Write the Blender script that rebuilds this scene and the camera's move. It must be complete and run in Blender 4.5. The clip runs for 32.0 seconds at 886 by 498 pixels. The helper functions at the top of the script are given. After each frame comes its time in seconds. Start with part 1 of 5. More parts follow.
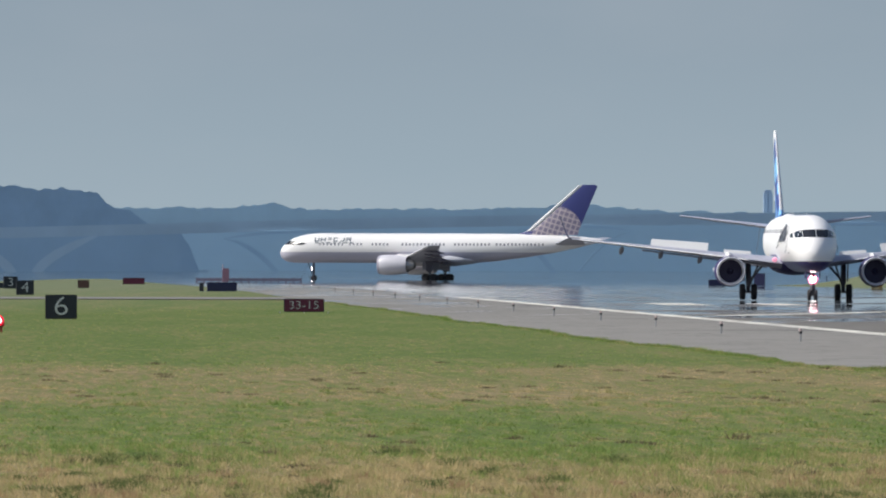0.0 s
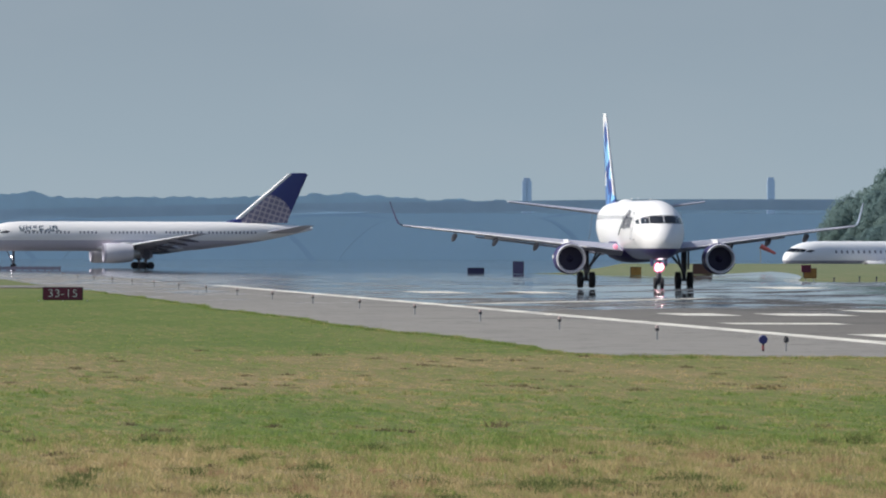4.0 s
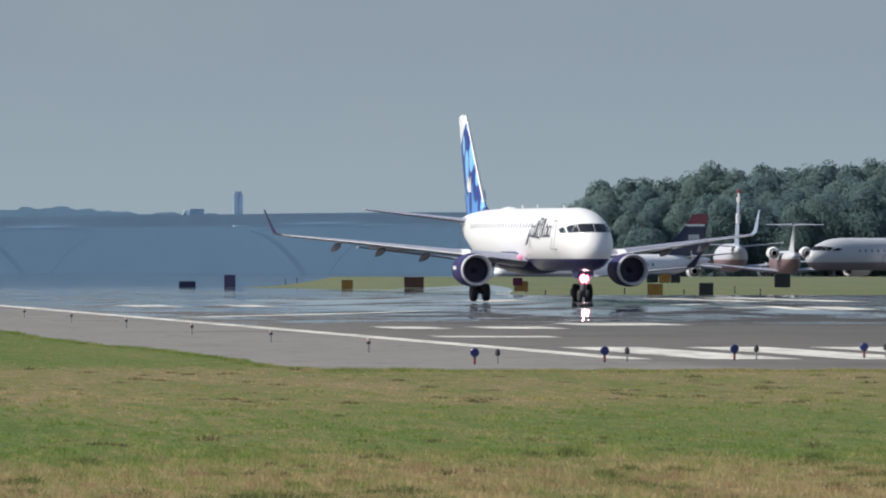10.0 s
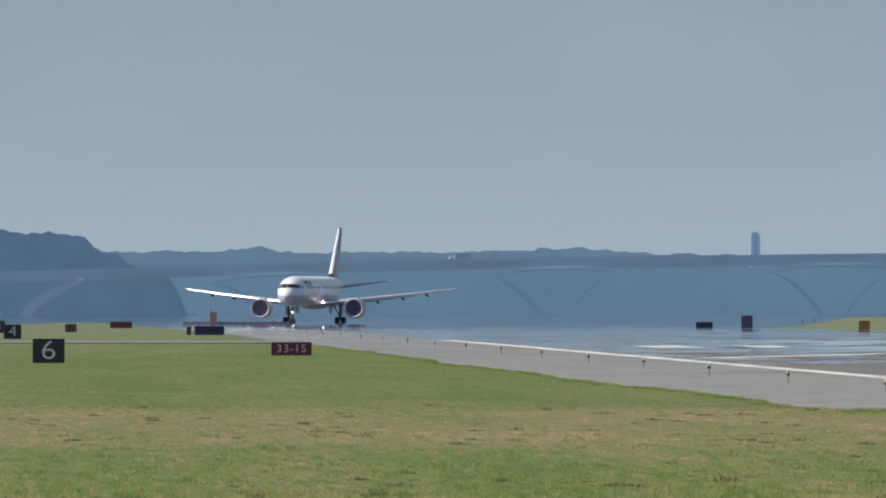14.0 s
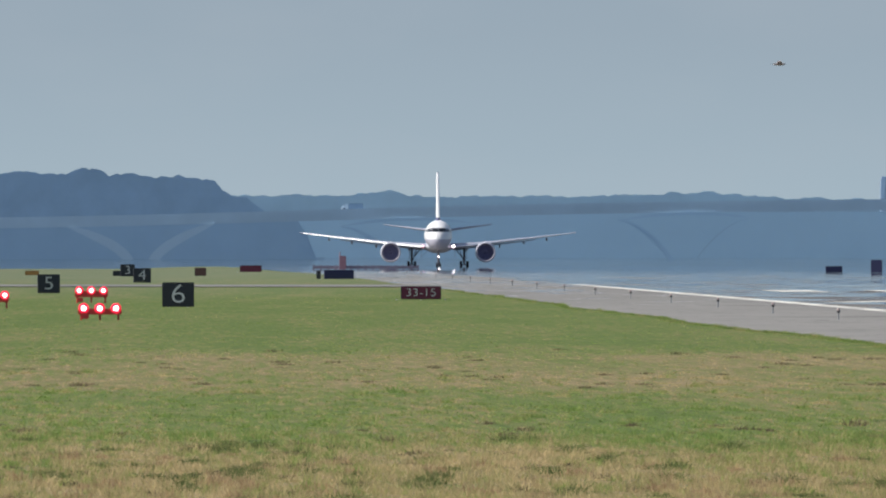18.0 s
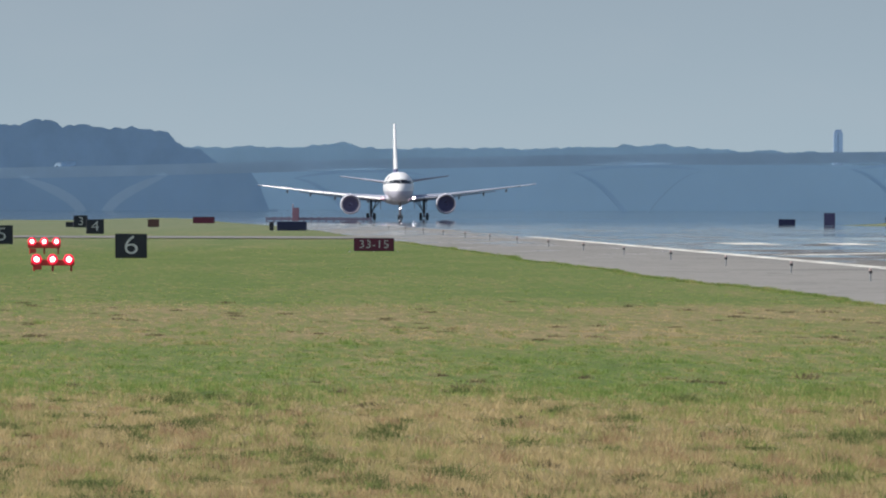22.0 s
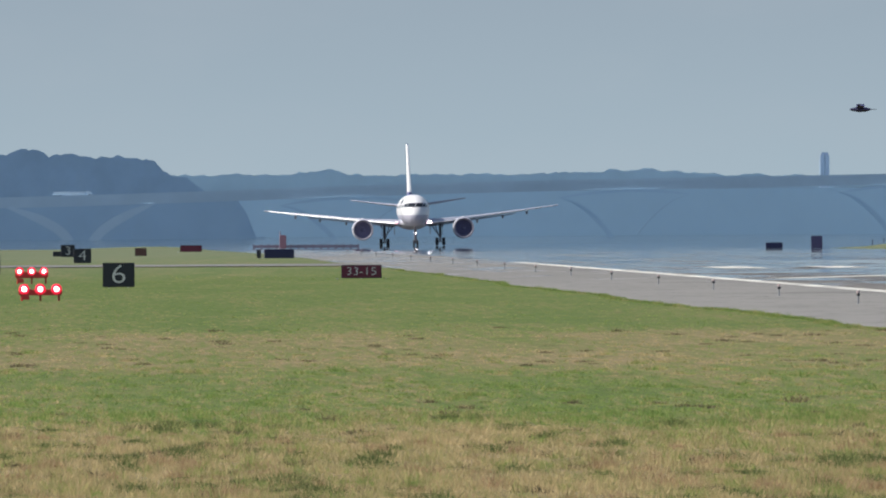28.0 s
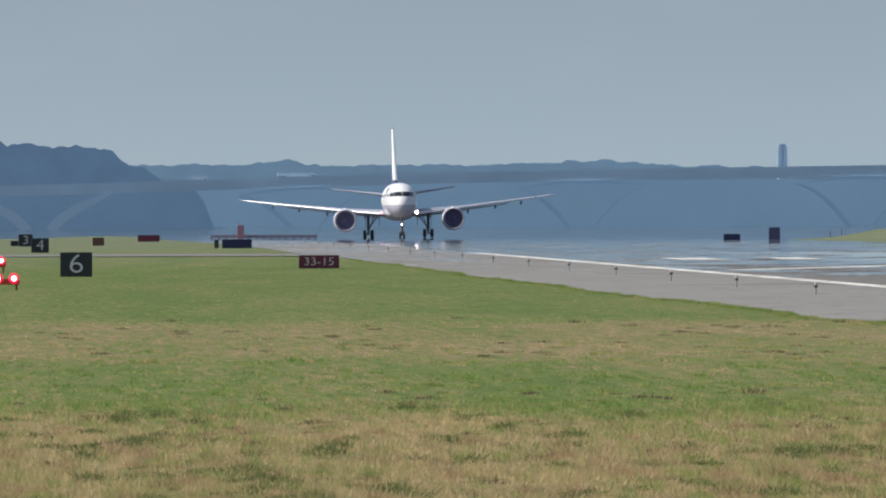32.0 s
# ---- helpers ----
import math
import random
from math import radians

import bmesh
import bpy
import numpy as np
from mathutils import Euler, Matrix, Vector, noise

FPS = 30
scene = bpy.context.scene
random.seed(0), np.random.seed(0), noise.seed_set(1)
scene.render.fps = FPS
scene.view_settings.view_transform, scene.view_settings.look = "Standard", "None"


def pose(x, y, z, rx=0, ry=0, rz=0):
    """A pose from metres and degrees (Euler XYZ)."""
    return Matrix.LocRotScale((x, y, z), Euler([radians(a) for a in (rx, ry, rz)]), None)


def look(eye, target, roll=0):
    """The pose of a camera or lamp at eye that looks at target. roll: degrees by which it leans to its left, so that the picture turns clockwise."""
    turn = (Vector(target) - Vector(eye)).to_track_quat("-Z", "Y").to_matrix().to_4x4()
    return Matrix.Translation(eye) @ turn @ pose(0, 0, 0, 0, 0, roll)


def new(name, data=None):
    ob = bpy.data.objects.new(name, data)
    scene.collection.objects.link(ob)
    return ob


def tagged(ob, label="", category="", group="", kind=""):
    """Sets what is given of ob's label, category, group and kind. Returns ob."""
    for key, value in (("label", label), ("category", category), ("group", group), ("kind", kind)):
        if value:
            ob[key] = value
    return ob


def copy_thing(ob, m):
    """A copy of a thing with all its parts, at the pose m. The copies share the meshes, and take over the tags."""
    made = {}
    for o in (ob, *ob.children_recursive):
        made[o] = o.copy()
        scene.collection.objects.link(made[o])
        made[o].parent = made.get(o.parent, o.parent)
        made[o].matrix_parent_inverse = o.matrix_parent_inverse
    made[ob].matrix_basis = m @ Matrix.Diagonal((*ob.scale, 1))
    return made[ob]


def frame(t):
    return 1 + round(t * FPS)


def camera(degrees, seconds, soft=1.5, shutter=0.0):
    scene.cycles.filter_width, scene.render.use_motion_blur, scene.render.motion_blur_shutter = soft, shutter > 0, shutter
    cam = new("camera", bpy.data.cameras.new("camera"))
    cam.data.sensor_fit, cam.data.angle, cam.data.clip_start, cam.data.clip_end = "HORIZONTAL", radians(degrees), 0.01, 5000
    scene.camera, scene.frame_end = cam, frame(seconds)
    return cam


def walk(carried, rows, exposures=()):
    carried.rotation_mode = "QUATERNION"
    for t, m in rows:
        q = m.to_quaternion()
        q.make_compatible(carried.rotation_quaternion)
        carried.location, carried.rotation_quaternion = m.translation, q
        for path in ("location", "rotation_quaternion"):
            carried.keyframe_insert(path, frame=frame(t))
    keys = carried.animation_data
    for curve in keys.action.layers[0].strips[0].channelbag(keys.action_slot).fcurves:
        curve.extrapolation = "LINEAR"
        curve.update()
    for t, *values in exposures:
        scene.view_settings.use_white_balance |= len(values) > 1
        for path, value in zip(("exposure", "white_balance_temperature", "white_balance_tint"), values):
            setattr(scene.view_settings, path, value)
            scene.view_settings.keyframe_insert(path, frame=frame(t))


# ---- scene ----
# A very long lens on one spot beside a runway: x to the right, y along the runway, away from the lens.
EYE = Vector((0.0, 0.0, 2.8))
LENS = 29500.0


def aim(az, el, lean):
    """The camera turned az degrees to the right of the runway's direction and el degrees up."""
    a, e = radians(az), radians(el)
    way = Vector((math.sin(a) * math.cos(e), math.cos(a) * math.cos(e), math.sin(e)))
    return look(EYE, EYE + way * 1000.0, lean)


cam = camera(2 * math.degrees(math.atan(784 / LENS)), 32.0, soft=2.05)
walk(cam, [
    (0.0, aim(1.6434, 0.0216, 0.14)), (0.5, aim(1.5795, -0.0395, 0.29)), (1.0, aim(1.9367, 0.0667, 0.14)),
    (1.5, aim(2.1874, -0.0228, 0.20)), (2.0, aim(2.3047, 0.0498, 0.29)), (2.5, aim(2.3629, -0.1464, 0.30)),
    (3.0, aim(2.6142, -0.0078, 0.32)), (3.5, aim(2.4682, -0.0144, 0.11)), (5.5, aim(2.6411, -0.0965, 0.09)),
    (6.0, aim(2.8953, -0.2480, -0.01)), (6.5, aim(2.9436, -0.0792, -0.02)), (7.0, aim(3.0729, -0.0693, 0.05)),
    (7.5, aim(3.1080, -0.0471, -0.05)), (8.0, aim(3.1887, 0.0795, -0.10)), (8.5, aim(3.3058, 0.0282, -0.14)),
    (9.0, aim(3.2057, 0.0973, 0.01)), (9.5, aim(3.3525, 0.0993, -0.13)), (10.0, aim(3.4642, 0.0294, -0.01)),
    (10.5, aim(3.5035, 0.0214, -0.14)), (11.0, aim(3.4877, 0.0495, -0.12)), (11.5, aim(3.2028, 0.0512, -0.10)),
    (12.0, aim(2.9920, -0.0462, 0.02)), (12.5, aim(2.5905, 0.1692, 0.04)), (13.0, aim(2.0862, 0.1355, 0.03)),
    (13.5, aim(1.9705, 0.0443, -0.03)), (14.0, aim(1.6869, 0.1696, -0.01)), (14.5, aim(1.6744, 0.1295, 0.05)),
    (16.5, aim(1.3574, 0.0423, 0.09)), (17.0, aim(1.2009, -0.0188, 0.12)), (17.5, aim(1.2950, -0.0355, 0.13)),
    (18.0, aim(1.2414, -0.0230, 0.04)), (18.5, aim(1.1946, -0.1230, 0.09)), (19.0, aim(1.2702, 0.0214, 0.00)),
    (19.5, aim(1.2284, -0.0033, 0.16)), (20.0, aim(1.3556, -0.0267, 0.09)), (20.5, aim(1.3919, -0.1185, 0.09)),
    (21.0, aim(1.3236, -0.0779, 0.21)), (21.5, aim(1.2861, -0.1960, 0.18)), (22.0, aim(1.4034, -0.1877, 0.19)),
    (22.5, aim(1.3381, -0.1393, 0.08)), (23.0, aim(1.4063, -0.2184, 0.12)), (23.5, aim(1.4058, -0.2391, -0.08)),
    (24.0, aim(1.3223, -0.2767, 0.00)), (24.5, aim(1.3075, 0.0298, -0.00)), (25.0, aim(1.2753, -0.0429, -0.34)),
    (25.5, aim(1.5491, -0.1246, -0.31)), (26.0, aim(1.4735, -0.1882, -0.40)), (26.5, aim(1.5057, -0.1122, -0.26)),
    (28.5, aim(1.4213, -0.0859, -0.35)), (29.0, aim(1.4222, -0.0477, -0.38)), (29.5, aim(1.3339, 0.0087, -0.27)),
    (30.0, aim(1.4940, 0.0401, -0.31)), (30.5, aim(1.4764, -0.0802, -0.34)), (31.0, aim(1.5098, -0.0938, -0.30)),
    (31.5, aim(1.5764, 0.0268, -0.26)), (32.0, aim(1.5921, -0.1305, -0.16))
], exposures=[(0.0, -0.04), (9.0, -0.04), (10.0, -0.15), (11.0, -0.04), (12.0, -0.18), (13.0, -0.08), (14.0, 0.0), (17.0, 0.05), (18.0, 0.1), (20.0, 0.06), (22.0, 0.1), (23.0, 0.13), (24.0, 0.19), (25.0, 0.08), (29.0, 0.13), (30.0, 0.02), (31.0, 0.05), (32.0, 0.03)])

# ---- light ----
SUN_WAY = Vector((-0.72, -0.02, 0.695)).normalized()
world = bpy.data.worlds.new("sky")
scene.world = world
world.use_nodes = True
wn = world.node_tree
sky = wn.nodes.new("ShaderNodeTexSky")
sky.sky_type, sky.sun_disc = "NISHITA", False
sky.sun_elevation = math.asin(SUN_WAY.z)
sky.sun_rotation = math.atan2(SUN_WAY.x, SUN_WAY.y)
sky.dust_density, sky.air_density, sky.ozone_density = 2.0, 1.0, 1.5
wn.links.new(sky.outputs["Color"], wn.nodes["Background"].inputs["Color"])
wn.nodes["Background"].inputs["Strength"].default_value = 0.105
sun = new("sun", bpy.data.lights.new("sun", "SUN"))
sun.data.energy, sun.data.angle, sun.data.color = 4.75, radians(0.6), (1.0, 0.95, 0.87)
sun.matrix_world = look(SUN_WAY * 300, (0, 0, 0))


# ---- places ----
def spot(u, v, d):
    """The point d metres down the runway at the bearing u and the depression v, in steps of 1 / LENS radians."""
    return Vector((d * math.tan((u - 130.0) / LENS), d, EYE.z - d * (v - 452.0) / LENS))


def smooth(a, b, x):
    k = min(1.0, max(0.0, (x - a) / (b - a)))
    return k * k * (3 - 2 * k)


def ground_z(x, y):
    z = -0.37 * smooth(750, 950, y) * (1 - smooth(4, 19, x)) - 0.5 * smooth(1300, 2100, y) - 0.35 * smooth(2190, 2330, y)
    # a grass bank hides the wheels of the jets that wait on the lower taxiway behind it
    # this rise and the other heights are shaped to fit the camera's view
    z += 0.38 * smooth(46, 68, x) * smooth(720, 860, y) * (1 - smooth(1060, 1180, y))
    far = smooth(1520, 1600, y)
    side = smooth(82, 99, x) * (1 - far) + smooth(84, 90, x) * far
    return z + side * 1.1 * smooth(1250, 1640, y) * (1 - smooth(1670, 1740, y)) - 0.75 * smooth(98, 116, x) * smooth(1720, 1790, y)


def on_ground(u, d):
    x = d * math.tan((u - 130.0) / LENS)
    return Vector((x, d, ground_z(x, d)))


# ---- materials ----
class Nodes:
    """A small builder for node materials in object space."""

    def __init__(self, name):
        self.m = bpy.data.materials.new(name)
        self.m.use_nodes = True
        self.t = self.m.node_tree
        self.b = self.t.nodes["Principled BSDF"]
        self.co = self.t.nodes.new("ShaderNodeTexCoord").outputs["Object"]

    def put(self, key, value):
        if isinstance(value, bpy.types.NodeSocket):
            self.t.links.new(value, self.b.inputs[key])
        elif isinstance(value, tuple):
            self.b.inputs[key].default_value = (*value, 1.0)
        else:
            self.b.inputs[key].default_value = value
        return self

    def stretch(self, sx, sy, sz):
        n = self.t.nodes.new("ShaderNodeMapping")
        n.inputs["Scale"].default_value = (sx, sy, sz)
        self.t.links.new(self.co, n.inputs["Vector"])
        return n.outputs["Vector"]

    def noise(self, scale, detail=4.0, rough=0.55, at=None):
        n = self.t.nodes.new("ShaderNodeTexNoise")
        n.inputs["Scale"].default_value, n.inputs["Detail"].default_value = scale, detail
        n.inputs["Roughness"].default_value = rough
        self.t.links.new(at or self.co, n.inputs["Vector"])
        return n.outputs["Fac"]

    def cells(self, scale, at=None, feature="F1"):
        n = self.t.nodes.new("ShaderNodeTexVoronoi")
        n.feature = feature
        n.inputs["Scale"].default_value = scale
        self.t.links.new(at or self.co, n.inputs["Vector"])
        return n.outputs["Distance"]

    def ramp(self, fac, *stops):
        n = self.t.nodes.new("ShaderNodeValToRGB")
        while len(n.color_ramp.elements) < len(stops):
            n.color_ramp.elements.new(0.5)
        for e, (p, c) in zip(n.color_ramp.elements, stops):
            e.position, e.color = p, ((*c, 1.0) if isinstance(c, tuple) else (c, c, c, 1.0))
        self.t.links.new(fac, n.inputs["Fac"])
        return n.outputs["Color"]

    def mix(self, fac, a, b, how="MIX"):
        n = self.t.nodes.new("ShaderNodeMix")
        n.data_type, n.blend_type = "RGBA", how
        for key, value in ((0, fac), (6, a), (7, b)):
            if isinstance(value, bpy.types.NodeSocket):
                self.t.links.new(value, n.inputs[key])
            elif isinstance(value, tuple):
                n.inputs[key].default_value = (*value, 1.0)
            else:
                n.inputs[key].default_value = value
        return n.outputs[2]

    def calc(self, how, a, b=0.0):
        n = self.t.nodes.new("ShaderNodeMath")
        n.operation = how
        for key, value in ((0, a), (1, b)):
            if isinstance(value, bpy.types.NodeSocket):
                self.t.links.new(value, n.inputs[key])
            else:
                n.inputs[key].default_value = value
        return n.outputs[0]

    def rise(self, value, a, b, top):
        """0 below a, top above b, with soft ends."""
        n = self.t.nodes.new("ShaderNodeMapRange")
        n.interpolation_type = "SMOOTHSTEP"
        for key, k in ((1, a), (2, b), (3, 0.0), (4, top)):
            n.inputs[key].default_value = k
        self.t.links.new(value, n.inputs[0])
        return n.outputs[0]

    def axes(self):
        n = self.t.nodes.new("ShaderNodeSeparateXYZ")
        self.t.links.new(self.co, n.inputs[0])
        return n.outputs

    def island(self):
        return self.t.nodes.new("ShaderNodeNewGeometry").outputs["Random Per Island"]

    def each(self):
        return self.t.nodes.new("ShaderNodeObjectInfo").outputs["Random"]

    def leaf(self, colour, share=0.35):
        """Thin leaves: diffuse light from both sides."""
        a, b, m = (self.t.nodes.new(k) for k in ("ShaderNodeBsdfDiffuse", "ShaderNodeBsdfTranslucent", "ShaderNodeMixShader"))
        m.inputs[0].default_value = share
        for k, x in enumerate((a, b)):
            self.t.links.new(colour, x.inputs["Color"])
            self.t.links.new(x.outputs[0], m.inputs[1 + k])
        self.t.links.new(m.outputs[0], self.t.nodes["Material Output"].inputs["Surface"])
        return self.m

    def relief(self, height, strength=0.3, distance=0.02):
        n = self.t.nodes.new("ShaderNodeBump")
        n.inputs["Strength"].default_value, n.inputs["Distance"].default_value = strength, distance
        self.t.links.new(height, n.inputs["Height"])
        self.t.links.new(n.outputs["Normal"], self.b.inputs["Normal"])
        return self


def paint(name, c, rough=0.4, metal=0.0, var=0.12, scale=1.2, bump=0.0, spec=0.5):
    """Paint or bare stuff with stains at two scales."""
    n = Nodes(name)
    f = n.mix(0.4, n.noise(scale, 5), n.noise(scale * 9, 3))
    lo, hi = tuple(max(0.0, x * (1 - var)) for x in c), tuple(min(1.0, x * (1 + var)) for x in c)
    n.put("Base Color", n.ramp(f, (0.3, lo), (0.7, hi))).put("Metallic", metal)
    n.put("Roughness", n.ramp(f, (0.3, min(1.0, rough * 1.15)), (0.7, rough * 0.85))).put("Specular IOR Level", spec)
    if bump:
        n.relief(n.noise(scale * 12, 4), bump)
    return n.m


def glow(name, c, power):
    n = Nodes(name)
    n.put("Base Color", c).put("Emission Color", c).put("Emission Strength", power)
    return n.m


def split_paint(name, low, high, z, rough=0.3):
    """A fuselage painted in two colours, parted at the height z, with faint panel stains."""
    n = Nodes(name)
    f = n.noise(0.9, 5, at=n.stretch(0.5, 1, 2))
    up = n.mix(f, tuple(x * 0.93 for x in high), high)
    c = n.mix(n.calc("GREATER_THAN", n.axes()[2], z), low, up)
    n.put("Base Color", c).put("Roughness", rough)
    return n.m


WHITE = (0.84, 0.84, 0.84)
M_RUBBER = paint("tyre_rubber", (0.034, 0.034, 0.040), 0.85)
M_STEEL = paint("grey_steel", (0.35, 0.36, 0.38), 0.4, 0.7)
M_DARK = paint("dark_metal", (0.034, 0.034, 0.042), 0.6, 0.2)
M_FAN = paint("dark_fan", (0.042, 0.036, 0.078), 0.6)
M_FAN_PALE = paint("bluish_fan", (0.135, 0.13, 0.235), 0.7)
M_LIP_DULL = paint("dull_grey_lip", (0.36, 0.35, 0.43), 0.5)
M_ALU = paint("bare_aluminium", (0.75, 0.75, 0.76), 0.45, 0.5, 0.06)
M_LIP_GREY = paint("light_grey_lip", (0.60, 0.60, 0.64), 0.4, 0.0, 0.06)
M_WING = paint("grey_wing_paint", (0.32, 0.335, 0.41), 0.4, 0.0, 0.10, 0.6)
M_SLAT = paint("bright_slat_paint", (0.80, 0.80, 0.82), 0.35, 0.0, 0.05)
M_SLAT_BARE = paint("polished_slat_metal", (0.86, 0.86, 0.88), 0.29, 0.5, 0.03)
M_LINER = paint("pale_winglet_paint", (0.24, 0.30, 0.40), 0.45, 0.0, 0.05)
M_FAIRING = paint("dark_grey_fairing", (0.11, 0.11, 0.15), 0.5)
M_STRUT = paint("dark_grey_strut", (0.13, 0.13, 0.155), 0.5, 0.3)
M_WHITE = paint("white_paint", WHITE, 0.32, 0.0, 0.04, 0.5)
M_NAVY = paint("navy_paint", (0.036, 0.032, 0.118), 0.5, spec=0.25)
M_GLASS = paint("dark_window_glass", (0.015, 0.018, 0.024), 0.08)
M_CABIN = paint("cabin_window", (0.20, 0.21, 0.25), 0.2)
M_LAMP = glow("landing_light", (1.0, 0.86, 0.84), 40.0)
M_LAMP_HALO = glow("landing_light_halo", (1.0, 0.18, 0.34), 1.4)
M_ROOT_LAMP = glow("wing_root_lamp", (1.0, 0.35, 0.50), 0.55)
M_LAMP_B = glow("far_landing_light", (1.0, 0.80, 0.80), 16.0)
M_LAMP_DIM = glow("dim_landing_light", (1.0, 0.55, 0.62), 1.5)
M_RED_LAMP = glow("red_lamp", (1.0, 0.42, 0.42), 6.0)
M_RED_HALO = glow("red_lamp_halo", (1.0, 0.015, 0.06), 0.85)
M_SIGN_RED = paint("red_sign_face", (0.115, 0.011, 0.040), 0.5)
M_SIGN_BLACK = paint("black_sign_face", (0.018, 0.020, 0.033), 0.5)
M_LETTER = paint("white_lettering", (0.58, 0.59, 0.6), 0.5)
M_YELLOW = paint("yellow_sign_face", (0.33, 0.17, 0.04), 0.5, 0, 0.35, 2.0)
M_ORANGE = paint("orange_paint", (0.58, 0.045, 0.045), 0.5)
M_BLUE = paint("blue_lens", (0.02, 0.03, 0.16), 0.3)
M_PLUM = paint("dark_plum_panel", (0.022, 0.025, 0.085), 0.6)


# ---- mesh helpers ----
def part(name, bm, material, parent, label=""):
    """Links a bmesh as one mesh object under a thing or a part."""
    me = bpy.data.meshes.new(name)
    bm.to_mesh(me)
    bm.free()
    return part_of(name, me, material, parent, label)


def part_of(name, me, material, parent, label=""):
    if material and not me.materials:
        me.materials.append(material)
    ob = new(name, me)
    ob.parent = parent
    if label:
        ob["label"] = label
    return ob


def soft_faces(bm, sharp=35):
    for f in bm.faces:
        f.smooth = True
    for e in bm.edges:
        if len(e.link_faces) == 2 and e.calc_face_angle(0) > radians(sharp):
            e.smooth = False
    return bm


def box(sx, sy, sz, at=(0, 0, 0), bevel=0.0, bm=None, turn=None):
    bm = bm or bmesh.new()
    m = Matrix.Translation(at) @ (turn or Matrix()) @ Matrix.Diagonal((sx, sy, sz, 1))
    made = bmesh.ops.create_cube(bm, size=1.0, matrix=m)
    if bevel:
        edges = list({e for v in made["verts"] for e in v.link_edges})
        bmesh.ops.bevel(bm, geom=edges, offset=bevel, segments=2, affect="EDGES")
    return bm


def rod(a, b, r, n=8, bm=None, r2=None):
    bm = bm or bmesh.new()
    a, b = Vector(a), Vector(b)
    m = Matrix.Translation((a + b) / 2) @ (b - a).to_track_quat("Z", "Y").to_matrix().to_4x4()
    bmesh.ops.create_cone(bm, cap_ends=True, segments=n, radius1=r, radius2=r if r2 is None else r2, depth=(b - a).length, matrix=m)
    return bm


def loft(rings, caps=True, bm=None):
    """Skins closed rings of points that have the same count."""
    bm = bm or bmesh.new()
    rows = [[bm.verts.new(p) for p in ring] for ring in rings]
    n = len(rows[0])
    for a, b in zip(rows, rows[1:]):
        for i in range(n):
            bm.faces.new((a[i], a[(i + 1) % n], b[(i + 1) % n], b[i]))
    if caps:
        bm.faces.new(list(reversed(rows[0])))
        bm.faces.new(rows[-1])
    bmesh.ops.recalc_face_normals(bm, faces=bm.faces)
    return soft_faces(bm)


def lathe(profile, at, n=24, bm=None, caps=False):
    """Turns (x, r) pairs about an axis along x through at."""
    rings = []
    for x, r in profile:
        rings.append([Vector((at[0] + x, at[1] + r * math.cos(2 * math.pi * i / n), at[2] + r * math.sin(2 * math.pi * i / n))) for i in range(n)])
    return loft(rings, caps, bm)


def foil(chord, thick, n=7):
    """Points of a wing section: (x back from the leading edge, height)."""
    xs = [0.5 - 0.5 * math.cos(math.pi * i / n) for i in range(n + 1)]
    up = [5 * thick * (0.297 * math.sqrt(x) - 0.126 * x - 0.352 * x * x + 0.284 * x ** 3 - 0.103 * x ** 4) for x in xs]
    pts = [(x * chord, h * chord * 1.1) for x, h in zip(xs, up)]
    return pts + [(x * chord, -h * chord * 0.8) for x, h in reversed(list(zip(xs, up))[1:-1])]


def wing_skin(stations, upright=False):
    """Stations: (leading edge x, y, z, chord, thickness)."""
    rings = []
    for x, y, z, c, t in stations:
        rings.append([Vector((x - px, y + ph, z)) if upright else Vector((x - px, y, z + ph)) for px, ph in foil(c, t)])
    return loft(rings)


def thing(name, label, category, group="", kind=""):
    return tagged(new(name), label, category, group, kind)


# ---- the setting ----
def grid_sheet(name, xs, ys, lift, material, label, ragged=0.0):
    """A sheet over the ground's form, lift metres above it; ragged: how far its rim wanders."""
    verts = []
    for y in ys:
        for x in xs:
            px = x + ragged * noise.noise((y * 0.03, 3.3, 0.0)) * (x == xs[0])
            py = y + 4 * ragged * noise.noise((x * 0.12, 9.1, 0.0)) * (y == ys[0])
            verts.append((px, py, ground_z(px, py) + lift))
    n = len(xs)
    faces = [(j * n + i, j * n + i + 1, (j + 1) * n + i + 1, (j + 1) * n + i) for j in range(len(ys) - 1) for i in range(n - 1)]
    me = bpy.data.meshes.new(name)
    me.from_pydata(verts, [], faces)
    for p in me.polygons:
        p.use_smooth = True
    me.materials.append(material)
    return tagged(new(name, me), label, name, kind="structure")


